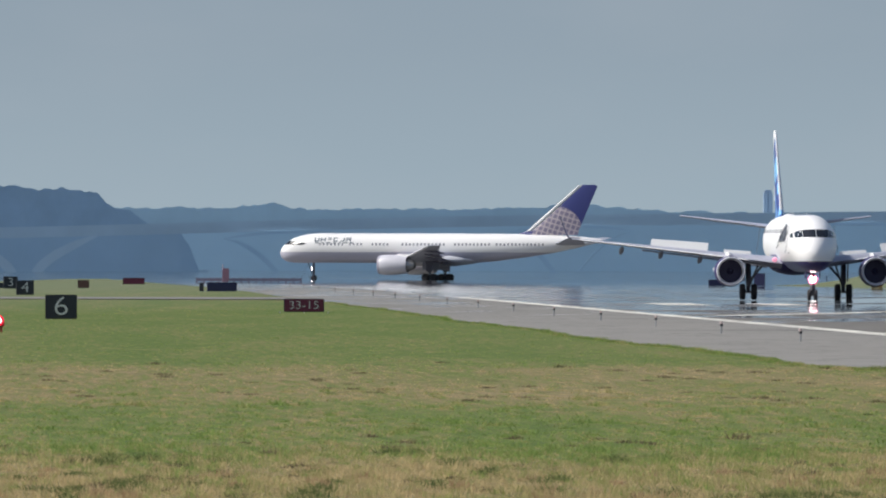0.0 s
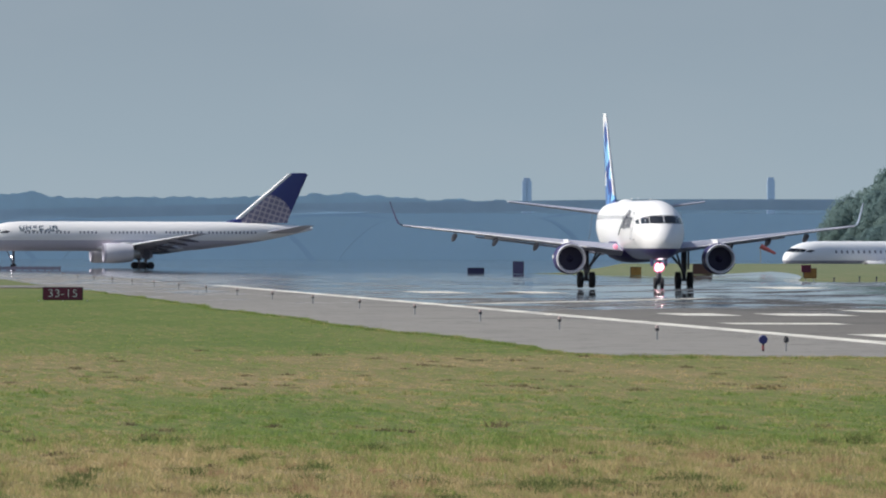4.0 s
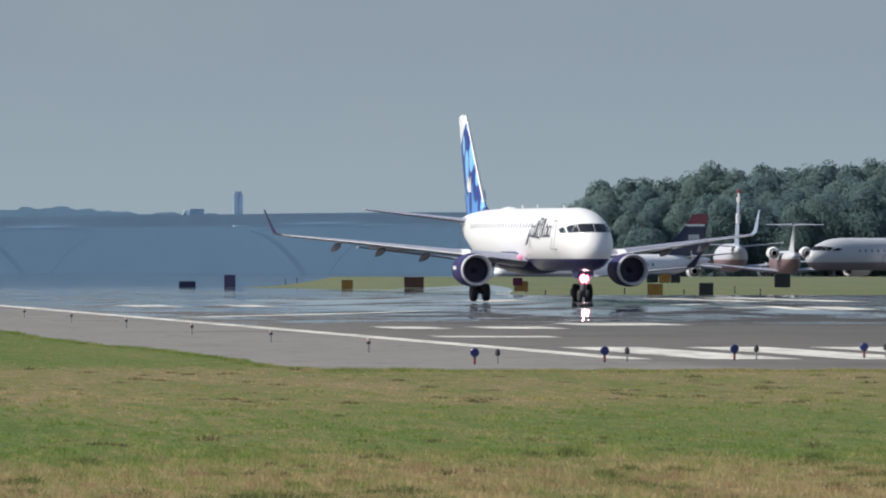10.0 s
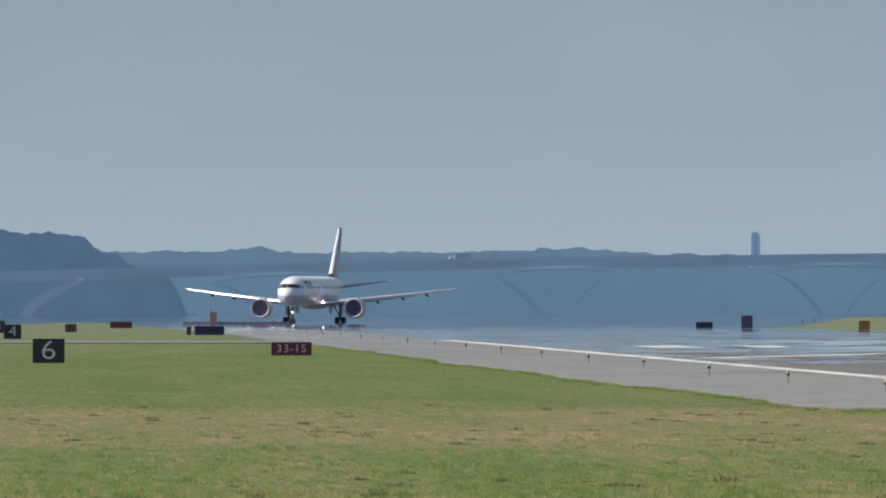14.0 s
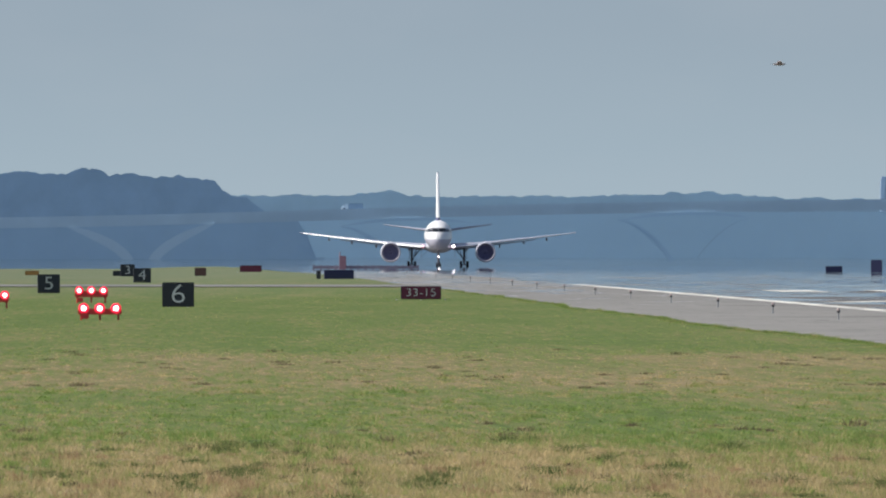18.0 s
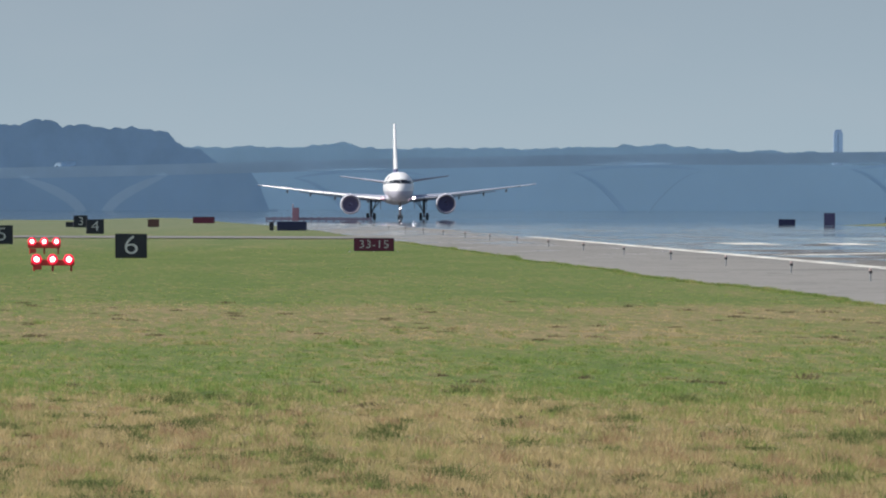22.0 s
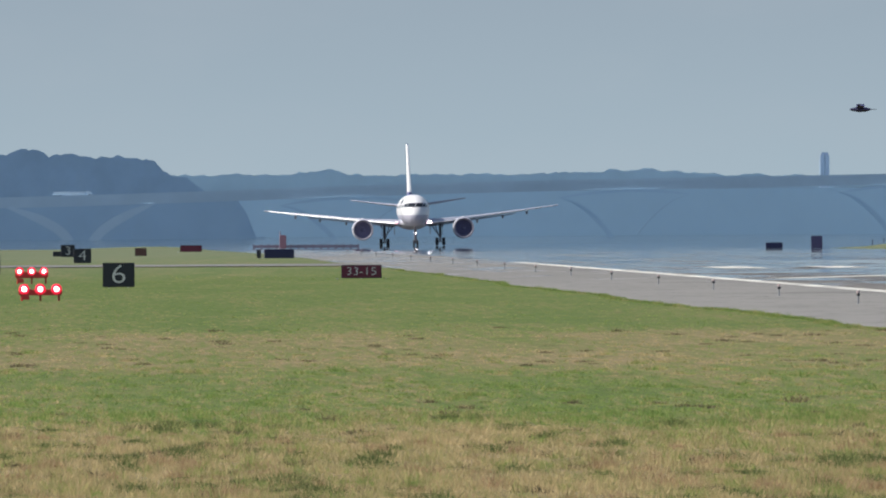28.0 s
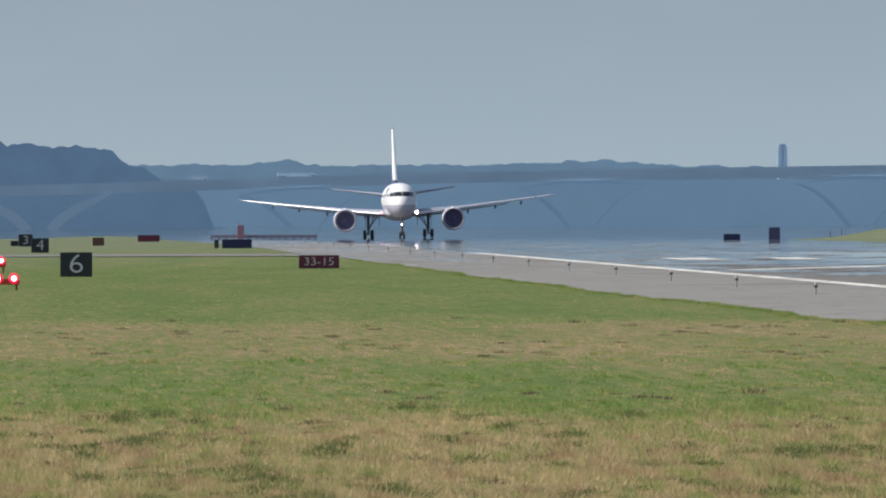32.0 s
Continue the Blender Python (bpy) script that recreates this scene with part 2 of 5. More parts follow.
def grass_colour(n):
    """Mown bands across the field: green and straw, broken up by patches at several scales."""
    axes = n.axes()
    wob = n.mix(0.35, n.noise(0.10, 4, 0.6, n.stretch(1.0, 0.12, 0.0)), n.noise(0.45, 5, 0.65, n.stretch(1.0, 0.12, 0.0)))
    y = n.calc("ADD", axes[1], n.calc("MULTIPLY", n.calc("SUBTRACT", wob, 0.5), 75.0))
    band = n.ramp(n.calc("DIVIDE", y, 2000.0), (0.085, 0.80), (0.108, 0.74), (0.119, 0.34), (0.152, 0.29), (0.162, 0.60), (0.206, 0.56), (0.217, 0.24), (0.375, 0.15), (0.60, 0.32))
    patch = n.mix(0.5, n.noise(0.42, 6, 0.65, n.stretch(1.0, 0.10, 1.0)), n.noise(2.1, 5, 0.7, n.stretch(1.0, 0.16, 1.0)))
    patch = n.mix(0.45, patch, n.noise(0.28, 5, 0.6, n.stretch(1.0, 0.05, 1.0)))
    patch = n.mix(0.42, patch, n.noise(4.0, 4, 0.65, n.stretch(1.0, 0.035, 1.0)))
    f = n.calc("ADD", band, n.calc("MULTIPLY", n.calc("SUBTRACT", patch, 0.5), 5.0))
    weeds = n.ramp(n.noise(0.9, 4, 0.6, n.stretch(1.0, 0.16, 1.0)), (0.60, 0.0), (0.72, 0.8))
    return f, weeds


GREENS = ((0.0, (0.089, 0.129, 0.037)), (0.3, (0.122, 0.152, 0.048)), (0.55, (0.166, 0.157, 0.068)), (0.85, (0.217, 0.175, 0.094)), (1.0, (0.244, 0.194, 0.108)))
n = Nodes("field_grass")
f, weeds = grass_colour(n)
# far grass tinted paler and greyer: haze painted into its colour
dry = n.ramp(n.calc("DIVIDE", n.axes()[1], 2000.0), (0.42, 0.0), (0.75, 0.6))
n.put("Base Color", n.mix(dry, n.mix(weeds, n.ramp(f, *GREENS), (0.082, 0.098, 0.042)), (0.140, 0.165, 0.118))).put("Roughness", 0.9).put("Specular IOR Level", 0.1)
n.relief(n.noise(3.0, 6, 0.7), 0.6, 0.06)
M_GRASS = n.m


def blade_mat(name, gain):
    n = Nodes(name)
    f, weeds = grass_colour(n)
    f = n.calc("ADD", f, n.calc("MULTIPLY", n.calc("SUBTRACT", n.island(), 0.5), 0.65))
    stops = tuple((p, tuple(gain * k for k in c)) for p, c in GREENS)
    return n.leaf(n.mix(weeds, n.ramp(f, *stops), (0.090, 0.136, 0.046)), 0.5)


M_BLADES = blade_mat("grass_blades", 2.3)
M_EDGE_BLADES = blade_mat("edge_grass", 2.1)

MIRROR_SHARE = ((0.0, 0.0), (0.25, 0.2), (0.27, 0.44), (0.32, 0.485), (0.36, 0.508), (0.42, 0.518), (0.50, 0.53), (0.62, 0.56), (0.78, 0.62))
MIRROR_ROUGH, MIRROR_TILT, SWELL = 0.013, 0.00058, 0.06

n = Nodes("asphalt")
axes = n.axes()
streak = n.mix(0.5, n.noise(0.06, 5, 0.6, n.stretch(1.0, 0.12, 1.0)), n.noise(0.13, 4, 0.7, n.stretch(1.0, 0.22, 1.0)))
streak = n.ramp(streak, (0.36, 0.0), (0.64, 1.0))
grain = n.noise(0.8, 6, 0.7, n.stretch(1.0, 0.3, 1.0))
ripple = n.noise(1.0, 6, 0.62, n.stretch(0.17, 0.036, 1.0))
# rubber and tar: darker ground on the turn-off
wide = n.noise(0.02, 4, 0.6, n.stretch(1.0, 0.25, 1.0))
yy = n.calc("ADD", axes[1], n.calc("MULTIPLY", n.calc("SUBTRACT", wide, 0.5), 160.0))
xx = n.calc("ADD", axes[0], n.calc("MULTIPLY", n.calc("SUBTRACT", streak, 0.5), 26.0))
old = n.calc("MULTIPLY", n.ramp(n.calc("DIVIDE", yy, 2000.0), (0.335, 0.0), (0.385, 1.0), (0.47, 1.0), (0.55, 0.25)), n.ramp(n.calc("DIVIDE", xx, 100.0), (0.34, 0.05), (0.52, 1.0)))
base = n.mix(n.mix(0.45, streak, grain), (0.114, 0.109, 0.102), (0.262, 0.252, 0.236))
base = n.mix(n.ramp(n.calc("DIVIDE", xx, 100.0), (0.28, 0.0), (0.50, 0.62)), base, (0.092, 0.090, 0.087))
# the paler shoulder outside the edge line
shoulder = n.ramp(n.calc("DIVIDE", axes[0], 100.0), (0.322, 1.0), (0.334, 0.0))
base = n.mix(n.calc("MULTIPLY", shoulder, 0.55), base, (0.275, 0.268, 0.255))
tar = n.noise(0.1, 4, 0.6, n.stretch(0.55, 0.45, 1.0))
base = n.mix(n.ramp(tar, (0.58, 0.0), (0.66, 0.5)), base, (0.07, 0.07, 0.072))
joint = n.noise(1.0, 3, 0.6, n.stretch(0.16, 0.11, 1.0))
base = n.mix(n.ramp(joint, (0.485, 0.0), (0.5, 0.6), (0.515, 0.0)), base, (0.075, 0.074, 0.074))
n.put("Base Color", n.mix(old, base, n.mix(streak, (0.040, 0.042, 0.045), (0.085, 0.087, 0.092))))
# hot air over the asphalt mirrors what stands on it, in broken streaks that close up with distance
share = n.ramp(n.calc("DIVIDE", axes[1], 2500.0), *MIRROR_SHARE)
share = n.calc("ADD", n.calc("MULTIPLY", share, 2.0), n.calc("MULTIPLY", old, 0.025))
share = n.calc("SUBTRACT", share, n.calc("MULTIPLY", shoulder, 0.13))
mirage = n.ramp(n.calc("ADD", n.calc("SUBTRACT", ripple, 1.0), share), (0.44, 0.0), (0.54, 1.0))
n.put("Roughness", n.ramp(mirage, (0.0, 0.7), (0.5, 0.12), (1.0, MIRROR_ROUGH)))
n.put("Specular IOR Level", n.ramp(mirage, (0.0, 0.03), (0.4, 0.5), (1.0, 0.9)))
swell = n.noise(1.0, 4, 0.6, n.stretch(0.42, 0.020, 1.0))
lift = n.calc("ADD", n.calc("MULTIPLY", swell, SWELL), n.calc("MULTIPLY", axes[1], MIRROR_TILT))
# hot-layer tilt fits the camera's view, level where the ground falls away
lift = n.calc("ADD", lift, n.calc("ADD", n.rise(axes[1], 1300.0, 2100.0, 0.5), n.rise(axes[1], 2190.0, 2330.0, 0.35)))
lift = n.calc("ADD", lift, n.calc("MULTIPLY", n.calc("MAXIMUM", n.calc("SUBTRACT", axes[1], 1250.0), 0.0), 0.0004))
n.relief(lift, 1.0, 1.0)
M_ASPHALT = n.m

M_STRIP = paint("old_pale_asphalt", (0.19, 0.185, 0.18), 0.85, 0, 0.2, 0.12, spec=0.1)

n = Nodes("river_water")
n.put("Base Color", (0.08, 0.13, 0.18)).put("Roughness", n.ramp(n.noise(0.02, 4), (0.3, 0.02), (0.7, 0.05)))
M_WATER = n.m

n = Nodes("runway_paint")
wear = n.mix(0.5, n.noise(0.5, 6, 0.7, n.stretch(1.0, 0.15, 1.0)), n.noise(2.2, 5, 0.7, n.stretch(1, 0.04, 1)))
n.put("Base Color", n.ramp(wear, (0.34, (0.20, 0.195, 0.185)), (0.43, (0.44, 0.43, 0.40)), (0.55, (0.70, 0.69, 0.63)))).put("Roughness", 0.7).put("Specular IOR Level", 0.1)
M_MARK = n.m


def span(a, b, n):
    return [a + (b - a) * i / n for i in range(n + 1)]


XS = span(-1500, -60, 12) + span(-50, 40, 45) + span(46, 110, 16) + span(150, 1500, 20)
YS = span(-400, 100, 5) + span(120, 760, 64) + span(780, 2500, 60)
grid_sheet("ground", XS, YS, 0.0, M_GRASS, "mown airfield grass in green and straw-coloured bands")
RX = [21.5, 22.5, 25] + span(28, 76, 8) + [78.0, 81.5]
runway = grid_sheet("runway", RX, span(1190, 2500, 32), 0.012, M_ASPHALT, "grey asphalt runway with dark rubber streaks")
apron = grid_sheet("taxiway", [21.5, 23.5, 25] + span(26, 90, 48) + span(110, 600, 10), span(412, 1190, 90), 0.012, M_ASPHALT, "wide grey asphalt turn-off beside the runway", 1.1)


def strip_y(x, k):
    """The strip bends to fit the camera's view, so that it looks level across the hollow in the grass."""
    y = 1060.0
    for _ in range(40):
        y = 0.5 * y + 0.5 * (EYE.z - ground_z(x, y)) * LENS / 78.0
    return y + k


verts, faces = [], []
cols = span(-400, 22.5, 140)
for x in cols:
    for k in (-26, -9, 9, 26):
        y = strip_y(x, k)
        verts.append((x, y, ground_z(x, y) + 0.05))
for i in range(len(cols) - 1):
    for k in range(3):
        faces.append((4 * i + k, 4 * i + 4 + k, 4 * i + 5 + k, 4 * i + 1 + k))
me = bpy.data.meshes.new("taxiway_strip")
me.from_pydata(verts, [], faces)
me.materials.append(M_STRIP)
tagged(new("taxiway_strip", me), "narrow asphalt taxiway crossing the grass", "taxiway_strip", kind="structure")
grid_sheet("far_taxiway", [81.5] + [x for x in XS if 82 <= x < 900], [1700.0] + [y for y in YS if 1700 < y < 2500] + [2500.0], 0.012, M_ASPHALT, "asphalt taxiway with waiting aeroplanes")
# asphalt added over the grass, standing in for the shimmer that hides it
verts, faces = [], []
for j, y in enumerate(span(1190, 1470, 14)):
    edge = 79.5 + 13.0 * smooth(0, 14, j)
    for k in range(5):
        x = 77.0 + (edge - 77.0) * k / 4
        verts.append((x, y, ground_z(x, y) + 0.035))
for j in range(14):
    for k in range(4):
        faces.append((5 * j + k, 5 * j + k + 1, 5 * j + k + 6, 5 * j + k + 5))
me = bpy.data.meshes.new("runway_flare")
me.from_pydata(verts, [], faces)
me.materials.append(M_ASPHALT)
tagged(new("runway_flare", me), "asphalt sheet added where shimmer hides the grass", "runway", kind="structure")
me = bpy.data.meshes.new("water")
me.from_pydata([(-3000, 2440, -1.6), (3000, 2440, -1.6), (3000, 4960, -1.6), (-3000, 4960, -1.6)], [], [(0, 1, 2, 3)])
me.materials.append(M_WATER)
tagged(new("water", me), "hazy blue river beyond the airfield", "water", kind="structure")


def marking(x0, x1, y0, y1, skew=0.0):
    """A painted bar on the asphalt, from y0 to y1."""
    ys = span(y0, y1, max(1, int((y1 - y0) / 30)))
    verts, faces = [], []
    for y in ys:
        s = skew * (y - y0)
        for x in (x0 + s, x1 + s):
            verts.append((x, y, ground_z(x, y) + 0.022))
    for j in range(len(ys) - 1):
        faces.append((2 * j, 2 * j + 1, 2 * j + 3, 2 * j + 2))
    me = bpy.data.meshes.new("painted_stripe")
    me.from_pydata(verts, [], faces)
    me.materials.append(M_MARK)
    ob = new("painted_stripe", me)
    ob.parent = apron if y0 < 1190 else runway
    return ob


marking(32.3, 33.3, 455, 1105)
for k in range(8):
    marking(34.8 + 3.9 * k, 37.4 + 3.9 * k, 454, 516)
for y0, y1, bars in ((650, 670, ((37.5, 39.8), (41.4, 44.4))), (940, 975, ((39.6, 42.4), (45.6, 47.8), (60.0, 62.5)))):
    for a, b in bars:
        marking(a, b, y0, y1)
marking(34.3, 36.2, 777, 850, 0.205)
for x0, x1, y0, y1 in ((70.5, 72.9, 903, 978), (64.0, 65.6, 820, 864), (75.5, 78.3, 905, 995), (65.9, 67.2, 806, 832), (67.8, 69.9, 803, 828), (47.2, 51.6, 682, 706)):
    marking(x0, x1, y0, y1)
marking(35.2, 39.3, 579, 590)
marking(84.0, 86.0, 930, 990, 0.4)
marking(92.0, 95.0, 860, 890, 0.2)


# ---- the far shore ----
# distant materials: the air's haze is painted into their base colours
def haze_mat(name, c, scale=0.02, var=0.08):
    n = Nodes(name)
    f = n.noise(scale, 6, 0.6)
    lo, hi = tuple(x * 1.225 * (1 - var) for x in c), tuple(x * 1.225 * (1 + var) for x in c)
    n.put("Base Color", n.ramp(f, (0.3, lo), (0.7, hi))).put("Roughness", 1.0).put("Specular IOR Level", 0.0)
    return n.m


M_HILL = haze_mat("distant_wood", (0.268, 0.376, 0.488), 0.12, 0.08)
M_SHORE = haze_mat("distant_shore", (0.377, 0.521, 0.625), 0.02, 0.05)
M_RIDGE = haze_mat("distant_ridge", (0.338, 0.453, 0.536), 0.05, 0.07)
# pier tones: left arms painted as shaded, right arms faded into the haze
M_ARM_SHADED = haze_mat("distant_pier", (0.337, 0.471, 0.587))
M_DECK = haze_mat("distant_deck", (0.340, 0.438, 0.520), 0.03, 0.12)
M_ARM_DIM = haze_mat("distant_pier_dim", (0.335, 0.465, 0.565))
M_ARM_PALE = haze_mat("distant_pale_pier", (0.362, 0.466, 0.550), 0.03)
M_FAR_TOWER = haze_mat("distant_building", (0.255, 0.315, 0.405))
M_HILL_HAZED = haze_mat("hazier_hill_foot", (0.285, 0.400, 0.510), 0.06, 0.05)


def ridge(name, u0, u1, d, top, foot, depth, material, label, step=9.0, rough=2.2, seed=0.0, low=None):
    """A wooded rise: rows of crowns over u, its outline from top(u), flattened upright to fit the camera's view."""
    verts, faces = [], []
    us = span(u0, u1, int((u1 - u0) / step))
    rows = 16
    for j in range(rows):
        for u in us:
            k = j / (rows - 1)
            lump = 1.5 * noise.noise((u * 0.03, j * 0.25 + seed, 0.3)) + noise.noise((u * 0.085, j * 0.4 + seed, 1.7)) + 0.5 * noise.noise((u * 0.22, j * 0.8 + seed, 4.1))
            v = foot + (top(u) - rough * lump * k ** 5 - foot) * k
            puff = noise.noise((u * 0.06, v * 0.06, seed)) + 0.6 * noise.noise((u * 0.15, v * 0.15, seed))
            verts.append(spot(u, v, d + 0.12 * k + 0.02 * puff))
    m = len(us)
    for j in range(rows - 1):
        for i in range(m - 1):
            faces.append((j * m + i, j * m + i + 1, (j + 1) * m + i + 1, (j + 1) * m + i))
    back = len(verts)
    for i in range(m):
        p = verts[(rows - 1) * m + i]
        verts += [p.copy(), Vector((p.x, p.y + 60, -2.0))]
    for i in range(m - 1):
        a = back + 2 * i
        faces.append((a, a + 2, a + 3, a + 1))
    me = bpy.data.meshes.new(name)
    me.from_pydata(verts, [], faces)
    for p in me.polygons:
        p.use_smooth = True
    me.materials.append(material)
    # faces below the deck line get a paler colour, painted as thicker haze
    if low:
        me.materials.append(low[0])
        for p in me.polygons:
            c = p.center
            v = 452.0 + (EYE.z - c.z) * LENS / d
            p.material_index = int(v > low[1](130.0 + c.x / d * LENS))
    return tagged(new(name, me), label, "woods", kind="stuff")


def bumps(u, *hills):
    return sum(h * math.exp(-((u - c) / w) ** 2) for c, w, h in hills)


def deck_line(u):
    """The middle of the bridge deck."""
    return 421 - 30 * smooth(-200, 1300, u) - 8 * smooth(1100, 1900, u)


def hill_line(u):
    """Treetops of the near hill, falling to the bank beside the bridge."""
    knots = ((-900, 334), (-20, 332), (30, 327), (105, 331), (122, 323), (148, 321), (168, 328), (179, 338), (192, 332), (225, 330), (262, 336), (300, 335), (322, 341), (348, 341), (366, 347), (382, 362), (397, 371), (425, 377), (438, 388), (470, 404), (512, 414), (528, 440), (545, 480), (700, 500))
    for (a, va), (b, vb) in zip(knots, knots[1:]):
        if a <= u <= b:
            return va + (vb - va) * (u - a) / (b - a) - 2.0 * abs(math.sin(u * 0.11)) + 1.0
    return 334.0


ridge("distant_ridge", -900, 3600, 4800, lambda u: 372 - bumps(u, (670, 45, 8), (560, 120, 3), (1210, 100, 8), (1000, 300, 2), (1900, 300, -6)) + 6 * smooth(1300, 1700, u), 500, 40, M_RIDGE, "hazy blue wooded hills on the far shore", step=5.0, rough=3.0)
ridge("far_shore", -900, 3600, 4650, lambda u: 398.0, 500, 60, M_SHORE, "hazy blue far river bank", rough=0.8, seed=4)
ridge("distant_hill", -900, 560, 4300, hill_line, 500, 24, M_HILL, "hazy blue wooded hill beyond the river", step=3.0, rough=2.5, seed=9, low=(M_HILL_HAZED, deck_line))


def bridge():
    """A long low road bridge with pairs of curved arms that meet at each pier."""
    d = 4200.0
    ob = thing("arch_bridge", "long hazy concrete river bridge with curved V-shaped piers", "bridge")

    def beam(pts, wide, depth, fine=0):
        """fine: 1 thins the last end, 2 both ends."""
        last = len(pts) - 1
        bm = bmesh.new()
        rings = []
        for i, p in enumerate(pts):
            a, b = pts[max(0, i - 1)], pts[min(len(pts) - 1, i + 1)]
            t = Vector((b.x - a.x, 0, b.z - a.z)).normalized()
            k = i / last if fine < 2 else abs(2 * i / last - 1)
            s = Vector((-t.z, 0, t.x)) * wide / 2 * (1 - (0.85 * k ** 5 if fine else 0.0))
            rings.append([p + s, p - s, p - s + Vector((0, depth, 0)), p + s + Vector((0, depth, 0))])
        return loft(rings, True, bm)

    line = deck_line
    deck = [spot(u, line(u), d) for u in span(-900, 2300, 40)]
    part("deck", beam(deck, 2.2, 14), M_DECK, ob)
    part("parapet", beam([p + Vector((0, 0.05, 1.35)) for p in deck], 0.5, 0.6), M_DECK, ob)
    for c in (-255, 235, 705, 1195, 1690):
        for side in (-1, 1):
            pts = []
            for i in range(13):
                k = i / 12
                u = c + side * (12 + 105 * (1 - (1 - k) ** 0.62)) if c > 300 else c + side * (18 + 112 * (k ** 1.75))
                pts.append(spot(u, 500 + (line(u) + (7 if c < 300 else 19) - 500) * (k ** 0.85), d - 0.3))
            part("pier_arm", beam(pts, 2.4 if c < 300 else 1.2 if side < 0 else 0.4, 6 if c < 300 else 1.2, 1), (M_ARM_PALE if c < 300 else M_ARM_SHADED) if side < 0 or c < 300 else M_ARM_DIM, ob)
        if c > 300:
            # a thin dark rib stands in for the shadow line under the deck
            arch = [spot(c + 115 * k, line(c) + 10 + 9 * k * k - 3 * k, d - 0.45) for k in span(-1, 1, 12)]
            part("arch_rib", beam(arch, 0.7, 1.2, 2), M_ARM_SHADED, ob)
    return ob


bridge()


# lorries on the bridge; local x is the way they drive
# the lorries' colours carry the same painted haze
M_LORRY_DARK = haze_mat("hazy_dark_lorry", (0.19, 0.27, 0.37), 0.5)
M_LORRY_PALE = haze_mat("hazy_white_lorry", (0.385, 0.46, 0.53), 0.5)
M_LORRY_TYRE = haze_mat("hazy_tyre", (0.10, 0.13, 0.18), 0.5)


def lorry(label, body_mat, cab_mat, long, tall=1.0):
    ob = thing("lorry", label, "lorry", "lorries on the bridge")
    part("trailer", box(long, 2.4, tall, (-long / 2, 0, 0.42 + tall / 2), 0.08), body_mat, ob)
    part("cab", loft([[Vector((x, y * w, z)) for y, z in ((-1.1, 0.35), (1.1, 0.35), (1.1, h), (-1.1, h))] for x, w, h in ((0.25, 1.0, 1.6), (1.3, 1.0, 1.55), (1.8, 0.95, 1.0), (1.9, 0.9, 0.6))]), cab_mat, ob)
    for x in (1.2, -0.8, -long + 0.7, -long + 1.7):
        for y in (-1.0, 1.0):
            w = part("wheel", rod((x, y - 0.15, 0.4), (x, y + 0.15, 0.4), 0.4, 12), M_LORRY_TYRE, ob)
    return ob


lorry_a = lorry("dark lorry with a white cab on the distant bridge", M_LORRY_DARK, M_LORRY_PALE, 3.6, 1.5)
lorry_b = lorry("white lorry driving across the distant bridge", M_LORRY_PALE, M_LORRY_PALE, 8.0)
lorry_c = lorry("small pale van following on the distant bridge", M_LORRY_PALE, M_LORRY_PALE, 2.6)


def high_rise(u, v_top, w, two=False):
    ob = thing("high_rise", "tall hazy grey tower block on the skyline", "building")
    d = 4700.0
    a, b = spot(u - w / 2, v_top, d), spot(u + w / 2, v_top, d)
    wide = b.x - a.x
    bm = bmesh.new()
    for k in ((-0.28, 0.28) if two else (0,)):
        box(wide * (0.52 if two else 1.0), wide, a.z + 2, (k * wide, 0, (a.z + 2) / 2), 0.06, bm)
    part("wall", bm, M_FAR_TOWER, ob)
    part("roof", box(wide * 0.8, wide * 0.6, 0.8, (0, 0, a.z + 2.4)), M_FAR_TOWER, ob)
    ob.matrix_world = pose((a.x + b.x) / 2, d, -2)


high_rise(1551, 340, 15, True)
high_rise(1983, 338, 13)

# the sky behind everything: a plain backdrop whose light fades upward
n = Nodes("sky_backdrop")
axes = n.axes()
up = n.calc("DIVIDE", axes[2], 130.0)
c = n.ramp(up, (0.0, (0.355, 0.445, 0.512)), (0.15, (0.340, 0.430, 0.498)), (0.5, (0.300, 0.375, 0.443)), (1.0, (0.265, 0.335, 0.407)))
cloud = n.noise(0.012, 5, 0.5, n.stretch(1.0, 1.0, 2.2))
c = n.mix(n.ramp(cloud, (0.45, 0.0), (0.75, 0.16)), c, (0.415, 0.46, 0.512))
n.put("Base Color", (0.0, 0.0, 0.0)).put("Specular IOR Level", 0.0).put("Emission Color", c).put("Emission Strength", 1.0)
M_SKY = n.m
verts, faces = [], []
for i in range(41):
    a = radians(-35 + 70 * i / 40)
    for z in (-6.0, 700.0):
        verts.append((4930 * math.sin(a), 4930 * math.cos(a), z))
for i in range(40):
    faces.append((2 * i, 2 * i + 1, 2 * i + 3, 2 * i + 2))
me = bpy.data.meshes.new("backdrop")
me.from_pydata(verts, [], faces)
me.materials.append(M_SKY)
tagged(new("backdrop", me), "pale grey-blue hazy sky", "sky", kind="structure")


# ---- aeroplanes ----
# local axes: x to the nose, y to the left wing, z up from the tyres; the main gear stands at x = 0
def ring(x, zc, hw, hh, n=32):
    return [Vector((x, hw * math.cos(2 * math.pi * i / n), zc + hh * math.sin(2 * math.pi * i / n))) for i in range(n)]


NOSE = ((0.0, -0.36, 0.02), (0.05, -0.36, 0.17), (0.2, -0.345, 0.34), (0.5, -0.31, 0.53), (1.0, -0.25, 0.70), (1.6, -0.17, 0.83), (2.4, -0.09, 0.92), (3.4, -0.03, 0.98), (4.6, 0.0, 1.0), (5.0, 0.0, 1.0))
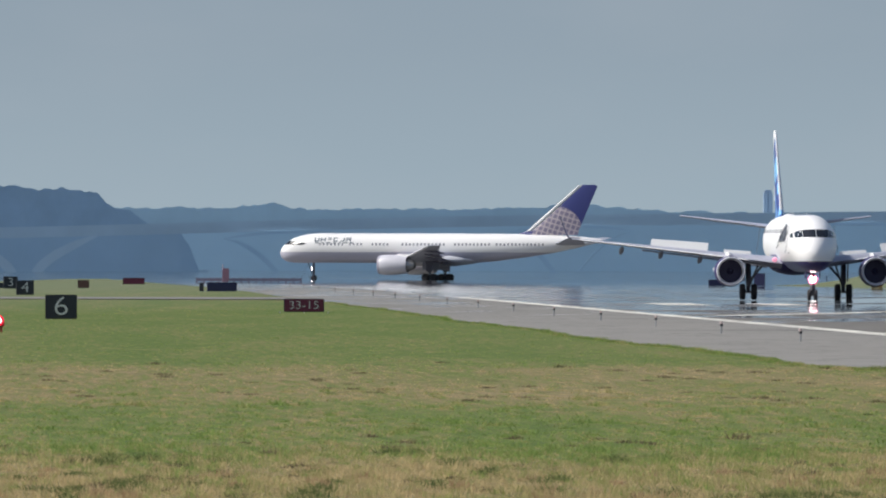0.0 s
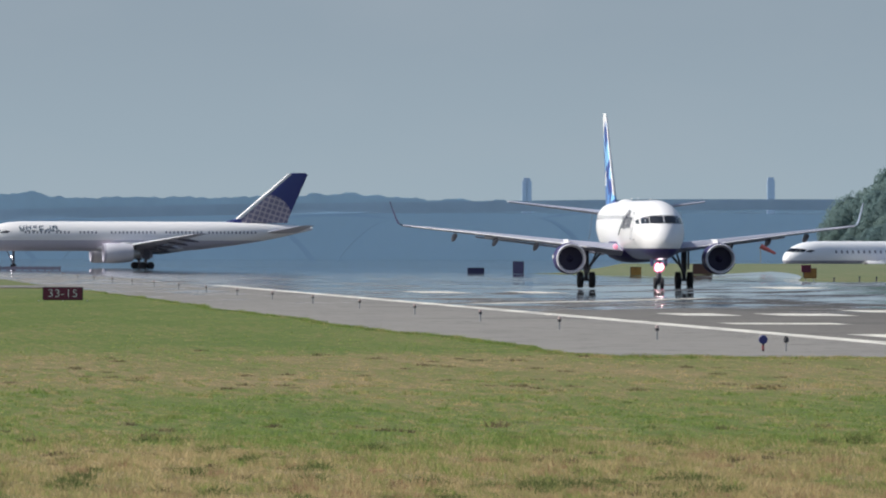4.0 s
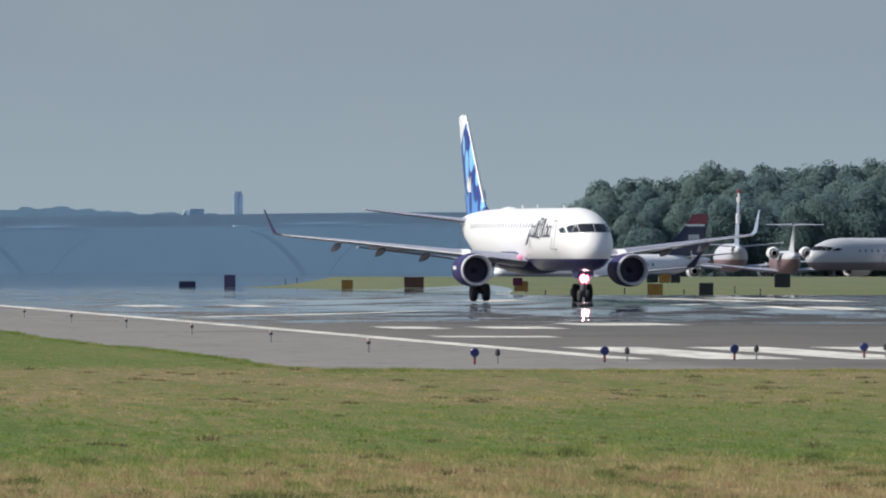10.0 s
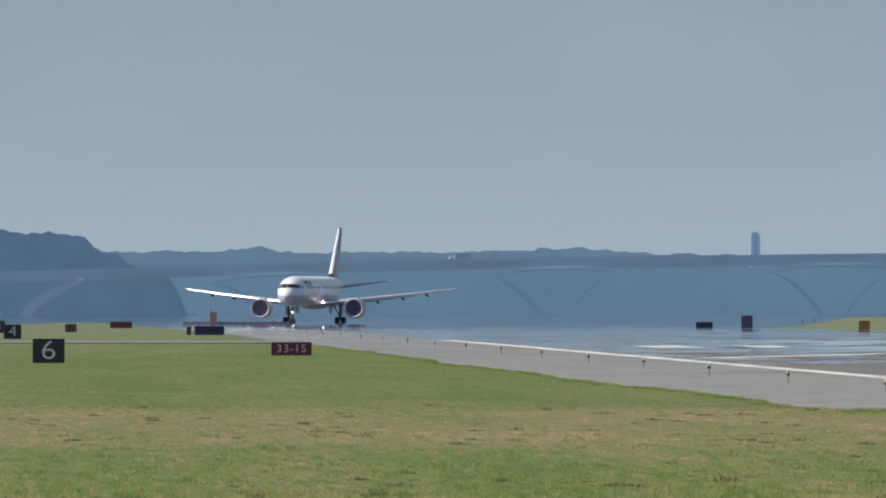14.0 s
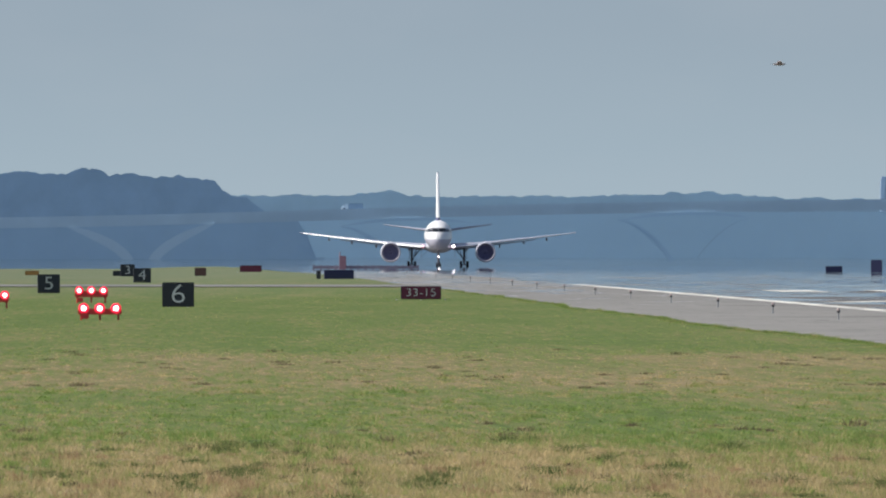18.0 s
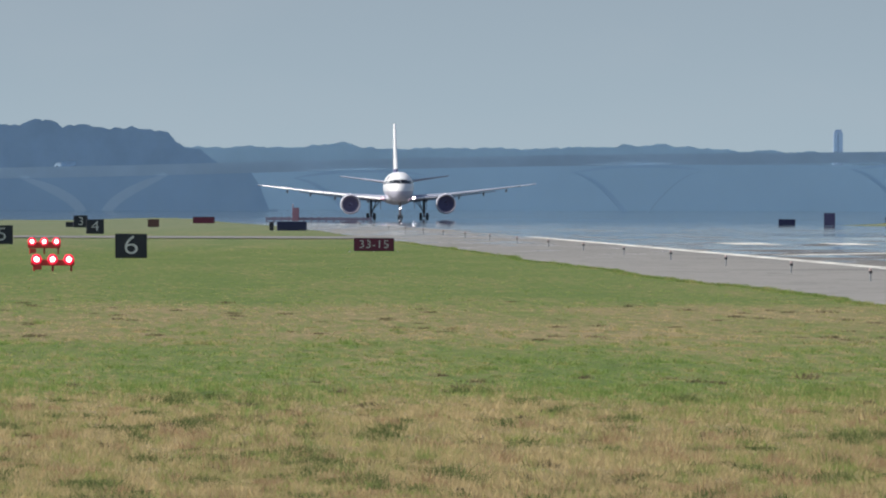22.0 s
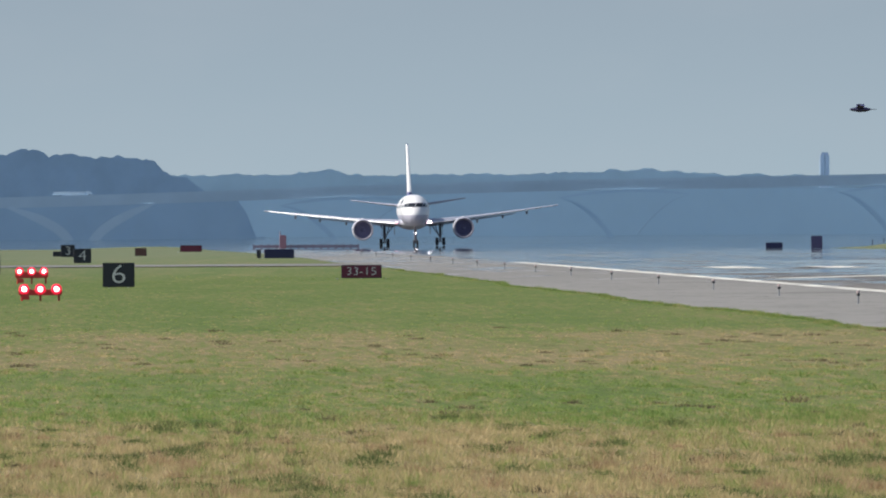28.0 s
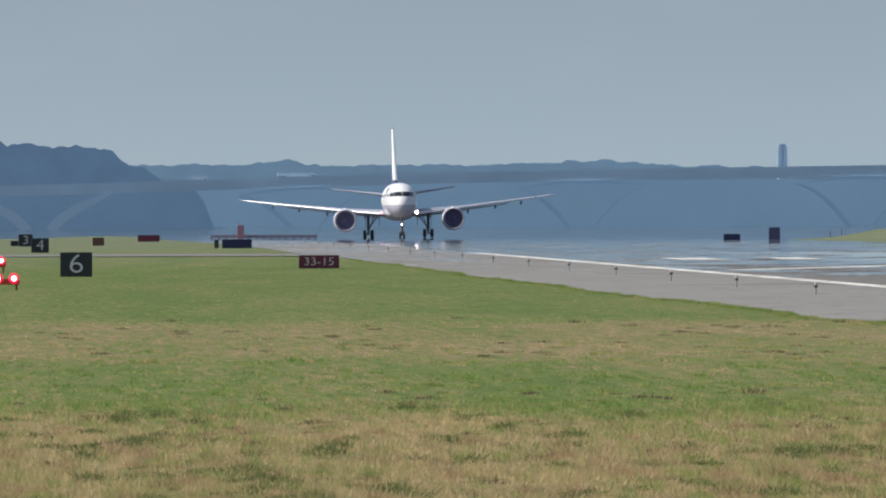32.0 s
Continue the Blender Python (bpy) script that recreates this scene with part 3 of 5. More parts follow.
TAIL = ((12.0, 0.0, 1.0), (9.5, 0.04, 0.95), (7.0, 0.15, 0.82), (4.5, 0.30, 0.62), (2.2, 0.46, 0.38), (0.8, 0.56, 0.20), (0.0, 0.60, 0.09))


def fuselage(nose_x, tail_x, zc, hw, hh, tail=TAIL):
    s = hh / 1.65
    rings = [ring(nose_x - k * s, zc + o * hh, hw * r, hh * r) for k, o, r in NOSE]
    for i in range(1, 8):
        a, b = nose_x - 5.0 * s, tail_x + tail[0][0] * s
        rings.append(ring(a + (b - a) * i / 8, zc, hw, hh))
    rings += [ring(tail_x + k * s, zc + o * hh, hw * r, hh * r) for k, o, r in tail]
    return loft(rings)


def side_y(z, zc, hw, hh):
    return hw * math.sqrt(max(0.0, 1 - ((z - zc) / hh) ** 2))


def wheel(parent, at, r, w, name="wheel"):
    ob = part(name, turn_y([(-w / 2, r * 0.55), (-w / 2, r * 0.88), (-w * 0.3, r), (w * 0.3, r), (w / 2, r * 0.88), (w / 2, r * 0.55)], at), M_RUBBER, parent)
    part("rim", turn_y([(-w * 0.42, 0.02), (-w * 0.45, r * 0.25), (-w * 0.36, r * 0.56), (w * 0.36, r * 0.56), (w * 0.45, r * 0.25), (w * 0.42, 0.02)], at), M_STEEL, ob)
    return ob


def turn_y(profile, at, n=18, caps=True):
    rings = []
    for y, r in profile:
        rings.append([Vector((at[0] + r * math.cos(2 * math.pi * i / n), at[1] + y, at[2] + r * math.sin(2 * math.pi * i / n))) for i in range(n)])
    return loft(rings, caps)


def engine(ob, x, y, z, r, length, cowl_mat, lip_mat=None, fan_mat=None, deep=0.22):
    """A nacelle with its lip, fan, spinner and exhaust; x is the lip."""
    outer = [(-0.06 * length, r * 0.93), (-0.12 * length, r * 0.985), (-0.3 * length, r), (-0.6 * length, r * 0.93), (-0.8 * length, r * 0.80), (-0.8 * length, r * 0.70)]
    cowl = part("engine", lathe(outer, (x, y, z), 28), cowl_mat, ob)
    part("intake_lip", lathe([(-0.06 * length, r * 0.935), (-0.015 * length, r * 0.93), (0.0, r * 0.89), (-0.006 * length, r * 0.84), (-0.025 * length, r * 0.79), (-0.11 * length, r * 0.745)], (x, y, z), 28), lip_mat or M_ALU, cowl, "polished metal intake lip")
    part("duct", lathe([(-0.11 * length, r * 0.745), (-max(deep, 0.15) * length, r * 0.74)], (x, y, z), 28), fan_mat or M_FAN, cowl, "dark intake duct")
    part("fan", lathe([(-max(deep, 0.15) * length, r * 0.74), (-(max(deep, 0.15) + 0.005) * length, r * 0.2), (-max(deep, 0.15) * length, 0.02)], (x, y, z), 28), fan_mat or M_FAN, cowl)
    part("spinner", lathe([(-(max(deep, 0.15) + 0.005) * length, r * 0.22), (-(max(deep, 0.15) - 0.03) * length, r * 0.14), (-(max(deep, 0.15) - 0.055) * length, 0.02)], (x, y, z), 16), fan_mat or M_FAN, cowl)
    part("exhaust", lathe([(-0.6 * length, r * 0.62), (-0.8 * length, r * 0.60), (-0.97 * length, r * 0.42), (-1.0 * length, r * 0.38), (-0.8 * length, r * 0.3)], (x, y, z), 20), M_STEEL, cowl)
    return cowl


def gear_leg(ob, at, top, wheels, r, w, bogie=0.0, name="landing_gear"):
    """A leg with its wheels: wheels are offsets in y; bogie is the axle spacing."""
    x, y = at
    bm = rod((x, y, r), (x, y, top), 0.12)
    rod((x, y, r * 1.9), (x, y, top), 0.17, 10, bm)
    if y:
        rod((x - 0.1, y, r * 2.2), (x - 0.1, y * 0.62, top + 0.1), 0.07, 6, bm)
    rod((x, y, r * 1.3), (x + 0.9, y * 0.8 if y else 0.0, top), 0.06, 6, bm)
    for k in ((-bogie / 2, bogie / 2) if bogie else (0.0,)):
        rod((x + k, y + min(wheels), r), (x + k, y + max(wheels), r), 0.08, 6, bm)
    if bogie:
        rod((x - bogie / 2, y, r), (x + bogie / 2, y, r), 0.1, 6, bm)
    leg = part(name, bm, M_STRUT, ob)
    if y:
        part("gear_door", box(0.9, 0.04, (top - r) * 0.62, (x, y * 1.09, r + (top - r) * 0.66), 0.012), M_FAIRING, leg)
    for k in ((-bogie / 2, bogie / 2) if bogie else (0.0,)):
        for o in wheels:
            wheel(leg, (x + k, y + o, r), r, w)
    return leg


def taper(x, tail_x, hh, tail):
    """The skin's rise and share of its full width at x, towards the tail."""
    k = (x - tail_x) * 1.65 / hh
    for (k0, o0, r0), (k1, o1, r1) in zip(tail, tail[1:]):
        if k1 <= k <= k0:
            q = (k0 - k) / (k0 - k1)
            return o0 + (o1 - o0) * q, r0 + (r1 - r0) * q
    return 0.0, 1.0


def window_row(ob, x0, x1, count, z, zc, hw, hh, size=(0.26, 0.34), gaps=(), tail_x=-90.0, tail=TAIL):
    """Cabin windows down both sides, one mesh shared by all."""
    me = bpy.data.meshes.new("cabin_window")
    bm = box(size[0], 0.006, size[1], (0, 0, 0), 0.002)
    bm.to_mesh(me)
    bm.free()
    me.materials.append(M_CABIN)
    for i in range(count):
        if i in gaps:
            continue
        x = x0 + (x1 - x0) * i / (count - 1)
        o, r = taper(x, tail_x, hh, tail)
        y = side_y(z, zc + o * hh, hw * r, hh * r)
        lean = math.degrees(math.asin(max(-1.0, min(1.0, (z - zc - o * hh) / (hh * r)))))
        for s in (-1, 1):
            w = part_of("cabin_window", me, None, ob)
            w.matrix_basis = pose(x, s * (y + 0.001), z, s * lean)


def cockpit(ob, nose_x, zc, hw, hh, s):
    """Windscreen panes that lie on the nose's skin, set out as seen from the front."""
    def skin(y, z):
        k = 0.0
        while k < 5.0:
            for (k0, o0, r0), (k1, o1, r1) in zip(NOSE, NOSE[1:]):
                if k0 <= k <= k1:
                    q = (k - k0) / (k1 - k0)
                    o, r = o0 + (o1 - o0) * q, r0 + (r1 - r0) * q
            if (y / (hw * r)) ** 2 + ((z - zc - o * hh) / (hh * r)) ** 2 <= 1.0:
                break
            k += 0.01
        return Vector((nose_x - k * s + 0.02, y, z + 0.005))
    for side in (-1, 1):
        for y0, y1, z0, z1, z2, z3 in ((0.012, 0.51, 0.22, 0.215, 0.49, 0.48), (0.525, 0.80, 0.215, 0.20, 0.475, 0.40), (0.84, 0.925, 0.20, 0.20, 0.385, 0.31)):
            bm = bmesh.new()
            grid = []
            for j in range(4):
                row = []
                for i in range(6):
                    q = i / 5
                    lo, hi = z0 + (z1 - z0) * q, z2 + (z3 - z2) * q
                    row.append(bm.verts.new(skin(side * hw * (y0 + (y1 - y0) * q), zc + hh * (lo + (hi - lo) * j / 3))))
                grid.append(row)
            for j in range(3):
                for i in range(5):
                    bm.faces.new((grid[j][i], grid[j][i + 1], grid[j + 1][i + 1], grid[j + 1][i]))
            bmesh.ops.recalc_face_normals(bm, faces=bm.faces)
            part("cockpit_window", soft_faces(bm), M_GLASS, ob)


def fin_mats():
    # sky-blue drops on navy, with a white tip
    n = Nodes("blue_fin")
    v = n.cells(0.55, n.stretch(1.15, 0.0, 0.72))
    drop = n.ramp(v, (0.40, (0.22, 0.52, 0.86)), (0.43, (0.018, 0.04, 0.24)), (0.70, (0.018, 0.04, 0.24)), (0.74, (0.10, 0.30, 0.68)))
    top = n.calc("GREATER_THAN", n.calc("ADD", n.axes()[2], n.calc("MULTIPLY", n.axes()[0], -0.75)), 23.3)
    n.put("Base Color", n.mix(top, drop, (0.78, 0.8, 0.82))).put("Roughness", 0.3)
    # navy fin with a pale latticed globe low on it
    g = Nodes("globe_fin")
    ax = g.axes()
    r = g.calc("SQRT", g.calc("ADD", g.calc("POWER", g.calc("ADD", ax[0], 17.6), 2.0), g.calc("POWER", g.calc("SUBTRACT", ax[2], 6.9), 2.0)))
    a = g.calc("FRACT", g.calc("MULTIPLY", g.calc("ADD", ax[0], g.calc("MULTIPLY", ax[2], 0.35)), 1.3))
    b = g.calc("FRACT", g.calc("MULTIPLY", g.calc("ADD", ax[2], g.calc("MULTIPLY", ax[0], -0.3)), 1.3))
    line = g.calc("MAXIMUM", g.calc("LESS_THAN", a, 0.25), g.calc("LESS_THAN", b, 0.25))
    ball = g.mix(line, (0.19, 0.17, 0.25), (0.44, 0.39, 0.41))
    g.put("Base Color", g.mix(g.calc("LESS_THAN", r, 3.6), (0.036, 0.045, 0.18), ball)).put("Roughness", 0.32)
    return n.m, g.m


M_FIN_BLUE, M_FIN_GLOBE = fin_mats()
M_FUSE_E = split_paint("white_over_navy", (0.040, 0.034, 0.130), (0.88, 0.88, 0.89), 2.40)
M_FUSE_B = split_paint("white_over_grey", (0.44, 0.44, 0.53), (0.80, 0.80, 0.81), 4.05)
M_BELLY = paint("light_grey_belly", (0.50, 0.51, 0.56), 0.35, 0, 0.05, 0.5)
M_FUSE_U = split_paint("white_over_slate", (0.30, 0.31, 0.37), (0.84, 0.86, 0.89), 2.15)
M_SPOILER = paint("spoiler_paint", (0.66, 0.67, 0.68), 0.4, 0, 0.05)
M_TEAL = paint("dark_blue_green_paint", (0.05, 0.09, 0.13), 0.5)
M_SCRIPT = paint("dark_script", (0.03, 0.04, 0.07), 0.4)
M_FIN_NAVY = paint("dark_blue_fin", (0.015, 0.025, 0.07), 0.35)
M_RED = paint("red_paint", (0.26, 0.06, 0.075), 0.5)
M_DULL = paint("weathered_white_paint", (0.52, 0.54, 0.58), 0.45, 0.0, 0.08, 0.7)


M_NACELLE = paint("grey_nacelle_paint", (0.56, 0.56, 0.62), 0.4, 0.0, 0.06, 0.6)
M_SOCK = paint("faded_red_cloth", (0.42, 0.10, 0.11), 0.8, 0, 0.2)
M_PALE_FIN = paint("pale_blue_fin", (0.26, 0.31, 0.40), 0.5)
M_FUSE_Q = split_paint("silver_over_grey", (0.25, 0.225, 0.25), (0.52, 0.55, 0.59), 3.35, 0.45)
# the brown lower half paints the underside's shade into the colour
M_FUSE_R = split_paint("silver_over_shaded_brown", (0.21, 0.13, 0.135), (0.54, 0.56, 0.60), 3.7, 0.45)


def emb():
    """The twin jet that lands and turns off."""
    zc, hw, hh = 3.50, 1.53, 1.77
    nose, tail = 17.5, -18.7
    ob = thing("airliner", "white twin-engined jet with navy belly and blue spotted tail", "aeroplane")
    part("fuselage", fuselage(nose, tail, zc, hw, hh), M_FUSE_E, ob, "white fuselage with a navy belly")
    part("wing_fairing", loft([ring(x, 2.35, w, h, 20) for x, w, h in ((5.6, 0.3, 0.2), (4.4, 1.3, 0.55), (2.4, 1.72, 0.8), (-1.5, 1.72, 0.82), (-3.6, 1.2, 0.55), (-5.2, 0.3, 0.2))]), M_NAVY, ob)
    cockpit(ob, nose, zc, hw, hh, hh / 1.65)
    window_row(ob, 10.6, -10.6, 28, 4.28, zc, hw, hh, (0.2, 0.28), (), tail)
    for s in (-1, 1):
        st = [(4.6, s * 1.2, 2.25, 6.2, 0.13), (2.9, s * 4.6, 2.70, 3.9, 0.12), (-1.0, s * 10.2, 3.36, 2.3, 0.11), (-3.35, s * 13.75, 3.75, 1.45, 0.10)]
        wing = part("wing", wing_skin(st), M_WING, ob, "grey swept wing")
        part("slat", wing_skin([(4.0, s * 1.9, 2.28, 0.65, 0.2), (3.15, s * 4.6, 2.66, 0.5, 0.2), (-0.85, s * 10.2, 3.36, 0.3, 0.2), (-2.95, s * 13.3, 3.70, 0.22, 0.2)]), M_SLAT, wing)
        for name, mat, out, note in (("winglet", M_NAVY, 0.0, "dark blue outer side of the winglet"), ("winglet_liner", M_LINER, -0.03, "pale grey inner side of the winglet")):
            tip = [(-3.35, s * (13.75 + out), 3.75 - out, 1.4, 0.05), (-3.6, s * (13.98 + out), 3.85 - out, 1.1, 0.05), (-3.9, s * (14.12 + out), 4.15, 0.85, 0.045), (-4.75, s * (14.46 + out), 5.2, 0.36, 0.045)]
            part(name, wing_skin(tip, True), mat, wing, note)
        for yy, zz, xx in ((5.9, 2.60, -0.9), (8.3, 2.88, -1.7), (10.7, 3.15, -2.6)):
            part("flap_fairing", flap_fairing(xx, s * yy, zz), M_FAIRING, wing)
        flap = [(-1.5, s * 1.7, 2.05, 1.5, 0.12), (-0.95, s * 4.6, 2.47, 1.15, 0.12), (-2.75, s * 9.4, 3.06, 0.85, 0.12)]
        part("flap", wing_skin(flap), M_WING, wing, "lowered flap")
        engine(ob, 6.5, s * 4.5, 1.78, 0.96, 4.2, M_NAVY, M_LIP_GREY)
        part("pylon", wing_skin([(5.4, s * 4.5, 2.5, 4.6, 0.06), (4.2, s * 4.5, 2.95, 4.0, 0.06)], True), M_WHITE, ob)
        part("tailplane", wing_skin([(-13.9, s * 0.5, 4.55, 3.3, 0.1), (-17.1, s * 6.05, 5.25, 1.3, 0.09)]), M_WING, ob, "grey tailplane")
        gear_leg(ob, (0.0, s * 2.97), 2.3, (-0.36, 0.36), 0.5, 0.34)
        if s < 0:
            part("wing_root_light", lathe([(0.05, 0.02), (0.0, 0.13), (-0.25, 0.15), (-0.6, 0.05)], (4.9, s * 1.66, 2.5), 12), M_ROOT_LAMP, ob, "pinkish shining wing root light")
    leg = gear_leg(ob, (13.83, 0.0), 2.2, (-0.2, 0.2), 0.34, 0.2, name="nose_gear")
    part("taxi_light", lathe([(0.0, 0.02), (0.02, 0.17), (-0.06, 0.19), (-0.1, 0.05)], (14.1, 0, 1.28), 14), M_LAMP, leg, "shining white taxi light")
    # an added glowing ring stands in for the light's pink halo
    part("light_halo", lathe([(-0.02, 0.2), (-0.02, 0.31), (-0.06, 0.31), (-0.06, 0.2)], (14.1, 0, 1.28), 14), M_LAMP_HALO, leg, "pink-glowing ring for the light's halo")
    part("gear_door", box(1.3, 0.04, 0.6, (13.9, 0.42, 1.65), 0.01), M_NAVY, leg)
    part("gear_door", box(1.3, 0.04, 0.6, (13.9, -0.42, 1.65), 0.01), M_NAVY, leg)
    part("fin", wing_skin([(-10.9, 0, 4.85, 6.6, 0.09), (-12.8, 0, 5.6, 5.0, 0.09), (-17.5, 0, 10.45, 2.2, 0.08), (-17.8, 0, 10.7, 1.6, 0.05)], True), M_FIN_BLUE, ob, "tall fin with sky-blue drops on navy")
    part("antenna_dome", loft([ring(x, 5.08, w, h, 14) for x, w, h in ((-4.2, 0.05, 0.03), (-4.6, 0.4, 0.2), (-5.6, 0.5, 0.3), (-6.6, 0.42, 0.26), (-7.4, 0.06, 0.04))]), M_WHITE, ob)
    part("fin_edge", wing_skin([(-12.7, 0, 5.65, 0.32, 0.6), (-17.35, 0, 10.4, 0.2, 0.6)], True), M_ALU, ob)
    for x in (9.0, 2.0, -2.0):
        part("antenna", wing_skin([(x, 0, 5.08, 0.4, 0.1), (x - 0.2, 0, 5.45, 0.2, 0.1)], True), M_WHITE, ob)
    # pale lettering shapes low on the fin and on the engines
    for s in (-1, 1):
        bm = bmesh.new()
        for k, h in enumerate((0.75, 0.45, 0.66, 0.78, 0.45)):
            box(0.19, 0.02, h, (-15.6 - 0.31 * k, s * (0.190 - 0.021 * k), 6.62 + h / 2 - 0.25), 0, bm)
        box(0.9, 0.02, 0.11, (-15.95, s * 0.175, 6.30), 0, bm)
        part("name_bar", bm, M_WHITE, ob, "white lettering shape on the fin")
        part("name_bar", box(0.8, 0.03, 0.2, (4.9, s * (4.5 + 0.955), 1.9), 0), M_WHITE, ob, "white lettering shape on the engine")
    for s in (-1, 1):
        # a small line of lettering and the cabin doors' outlines
        part("name_bar", box(1.0, 0.012, 0.09, (13.0, s * (side_y(2.95, zc, hw, hh) - 0.02), 2.95), 0), M_SCRIPT, ob, "thin dark line of lettering")
        for x in (12.9, -11.9):
            bm = bmesh.new()
            lean = s * math.degrees(math.asin((3.75 - zc) / hh))
            t = pose(0, 0, 0, lean)
            for bx, bz, bw, bh in ((-0.36, 0, 0.035, 1.6), (0.36, 0, 0.035, 1.6), (0, 0.8, 0.75, 0.035), (0, -0.8, 0.75, 0.035)):
                box(bw, 0.012, bh, t @ Vector((bx, 0, bz)), 0, bm, t)
            bmesh.ops.translate(bm, verts=bm.verts, vec=(x, s * (side_y(3.75, zc, hw, hh) - 0.02), 3.75))
            part("door_outline", bm, M_CABIN, ob, "thin grey cabin door outline")
    # the maker's script on each side, as plain strokes in its colour
    for s in (-1, 1):
        y = side_y(4.15, zc, hw, hh) + 0.015
        for i, (w, h, dz) in enumerate(((0.22, 1.2, -0.25), (0.56, 0.66, -0.05), (0.26, 1.0, 0.08), (0.66, 1.2, 0.14), (0.16, 1.1, 0.16), (0.56, 0.66, -0.05), (0.56, 0.66, -0.05))):
            x = 12.2 - 0.86 * i if s > 0 else 6.5 + 0.86 * i
            bm = bmesh.new()
            lean = s * math.degrees(math.asin((4.0 - zc) / hh))
            t = pose(0, 0, 0, lean, 0, 0)
            for bx, bz, bw, bh in ((-w / 2, 0, 0.11, h), (w / 2, 0, 0.11, h * 0.9), (0, h / 2 - 0.06, w, 0.10), (0, -h / 2 + 0.06, w, 0.10)):
                box(bw, 0.02, bh, t @ Vector((bx, 0, bz)), 0, bm, t)
            bmesh.ops.translate(bm, verts=bm.verts, vec=(x, s * (side_y(4.0 + dz, zc, hw, hh) + 0.012), 4.0 + dz))
            part("script_stroke", bm, M_SCRIPT, ob, "dark blue script shape")
    return ob


def flap_fairing(x, y, z):
    return loft([[Vector((x + k, y + 0.13 * r / 0.2 * math.cos(a), z + o + r * math.sin(a))) for a in (2 * math.pi * i / 10 for i in range(10))] for k, o, r in ((1.2, 0.1, 0.03), (0.6, 0.0, 0.16), (-0.5, -0.1, 0.22), (-1.4, -0.22, 0.14), (-1.9, -0.34, 0.03))])


def spoilers(ob):
    """The panels on the wings' backs, hinged at their front edges; they fold down after landing."""
    made = []
    for s in (-1, 1):
        for y0, y1, xh, zh, chord, sweep, rise in ((2.8, 4.5, -0.5, 2.66, 0.5, 4, 4), (5.45, 9.05, -1.25, 2.98, 0.82, 10, 4)):
            p = part("spoiler", box(chord, y1 - y0, 0.05, (-chord / 2, 0, 0.0), 0.012), M_SPOILER, ob, "raised white spoiler panel")
            made.append((p, pose(xh, s * (y0 + y1) / 2, zh, s * rise, 0, s * sweep)))
    return made


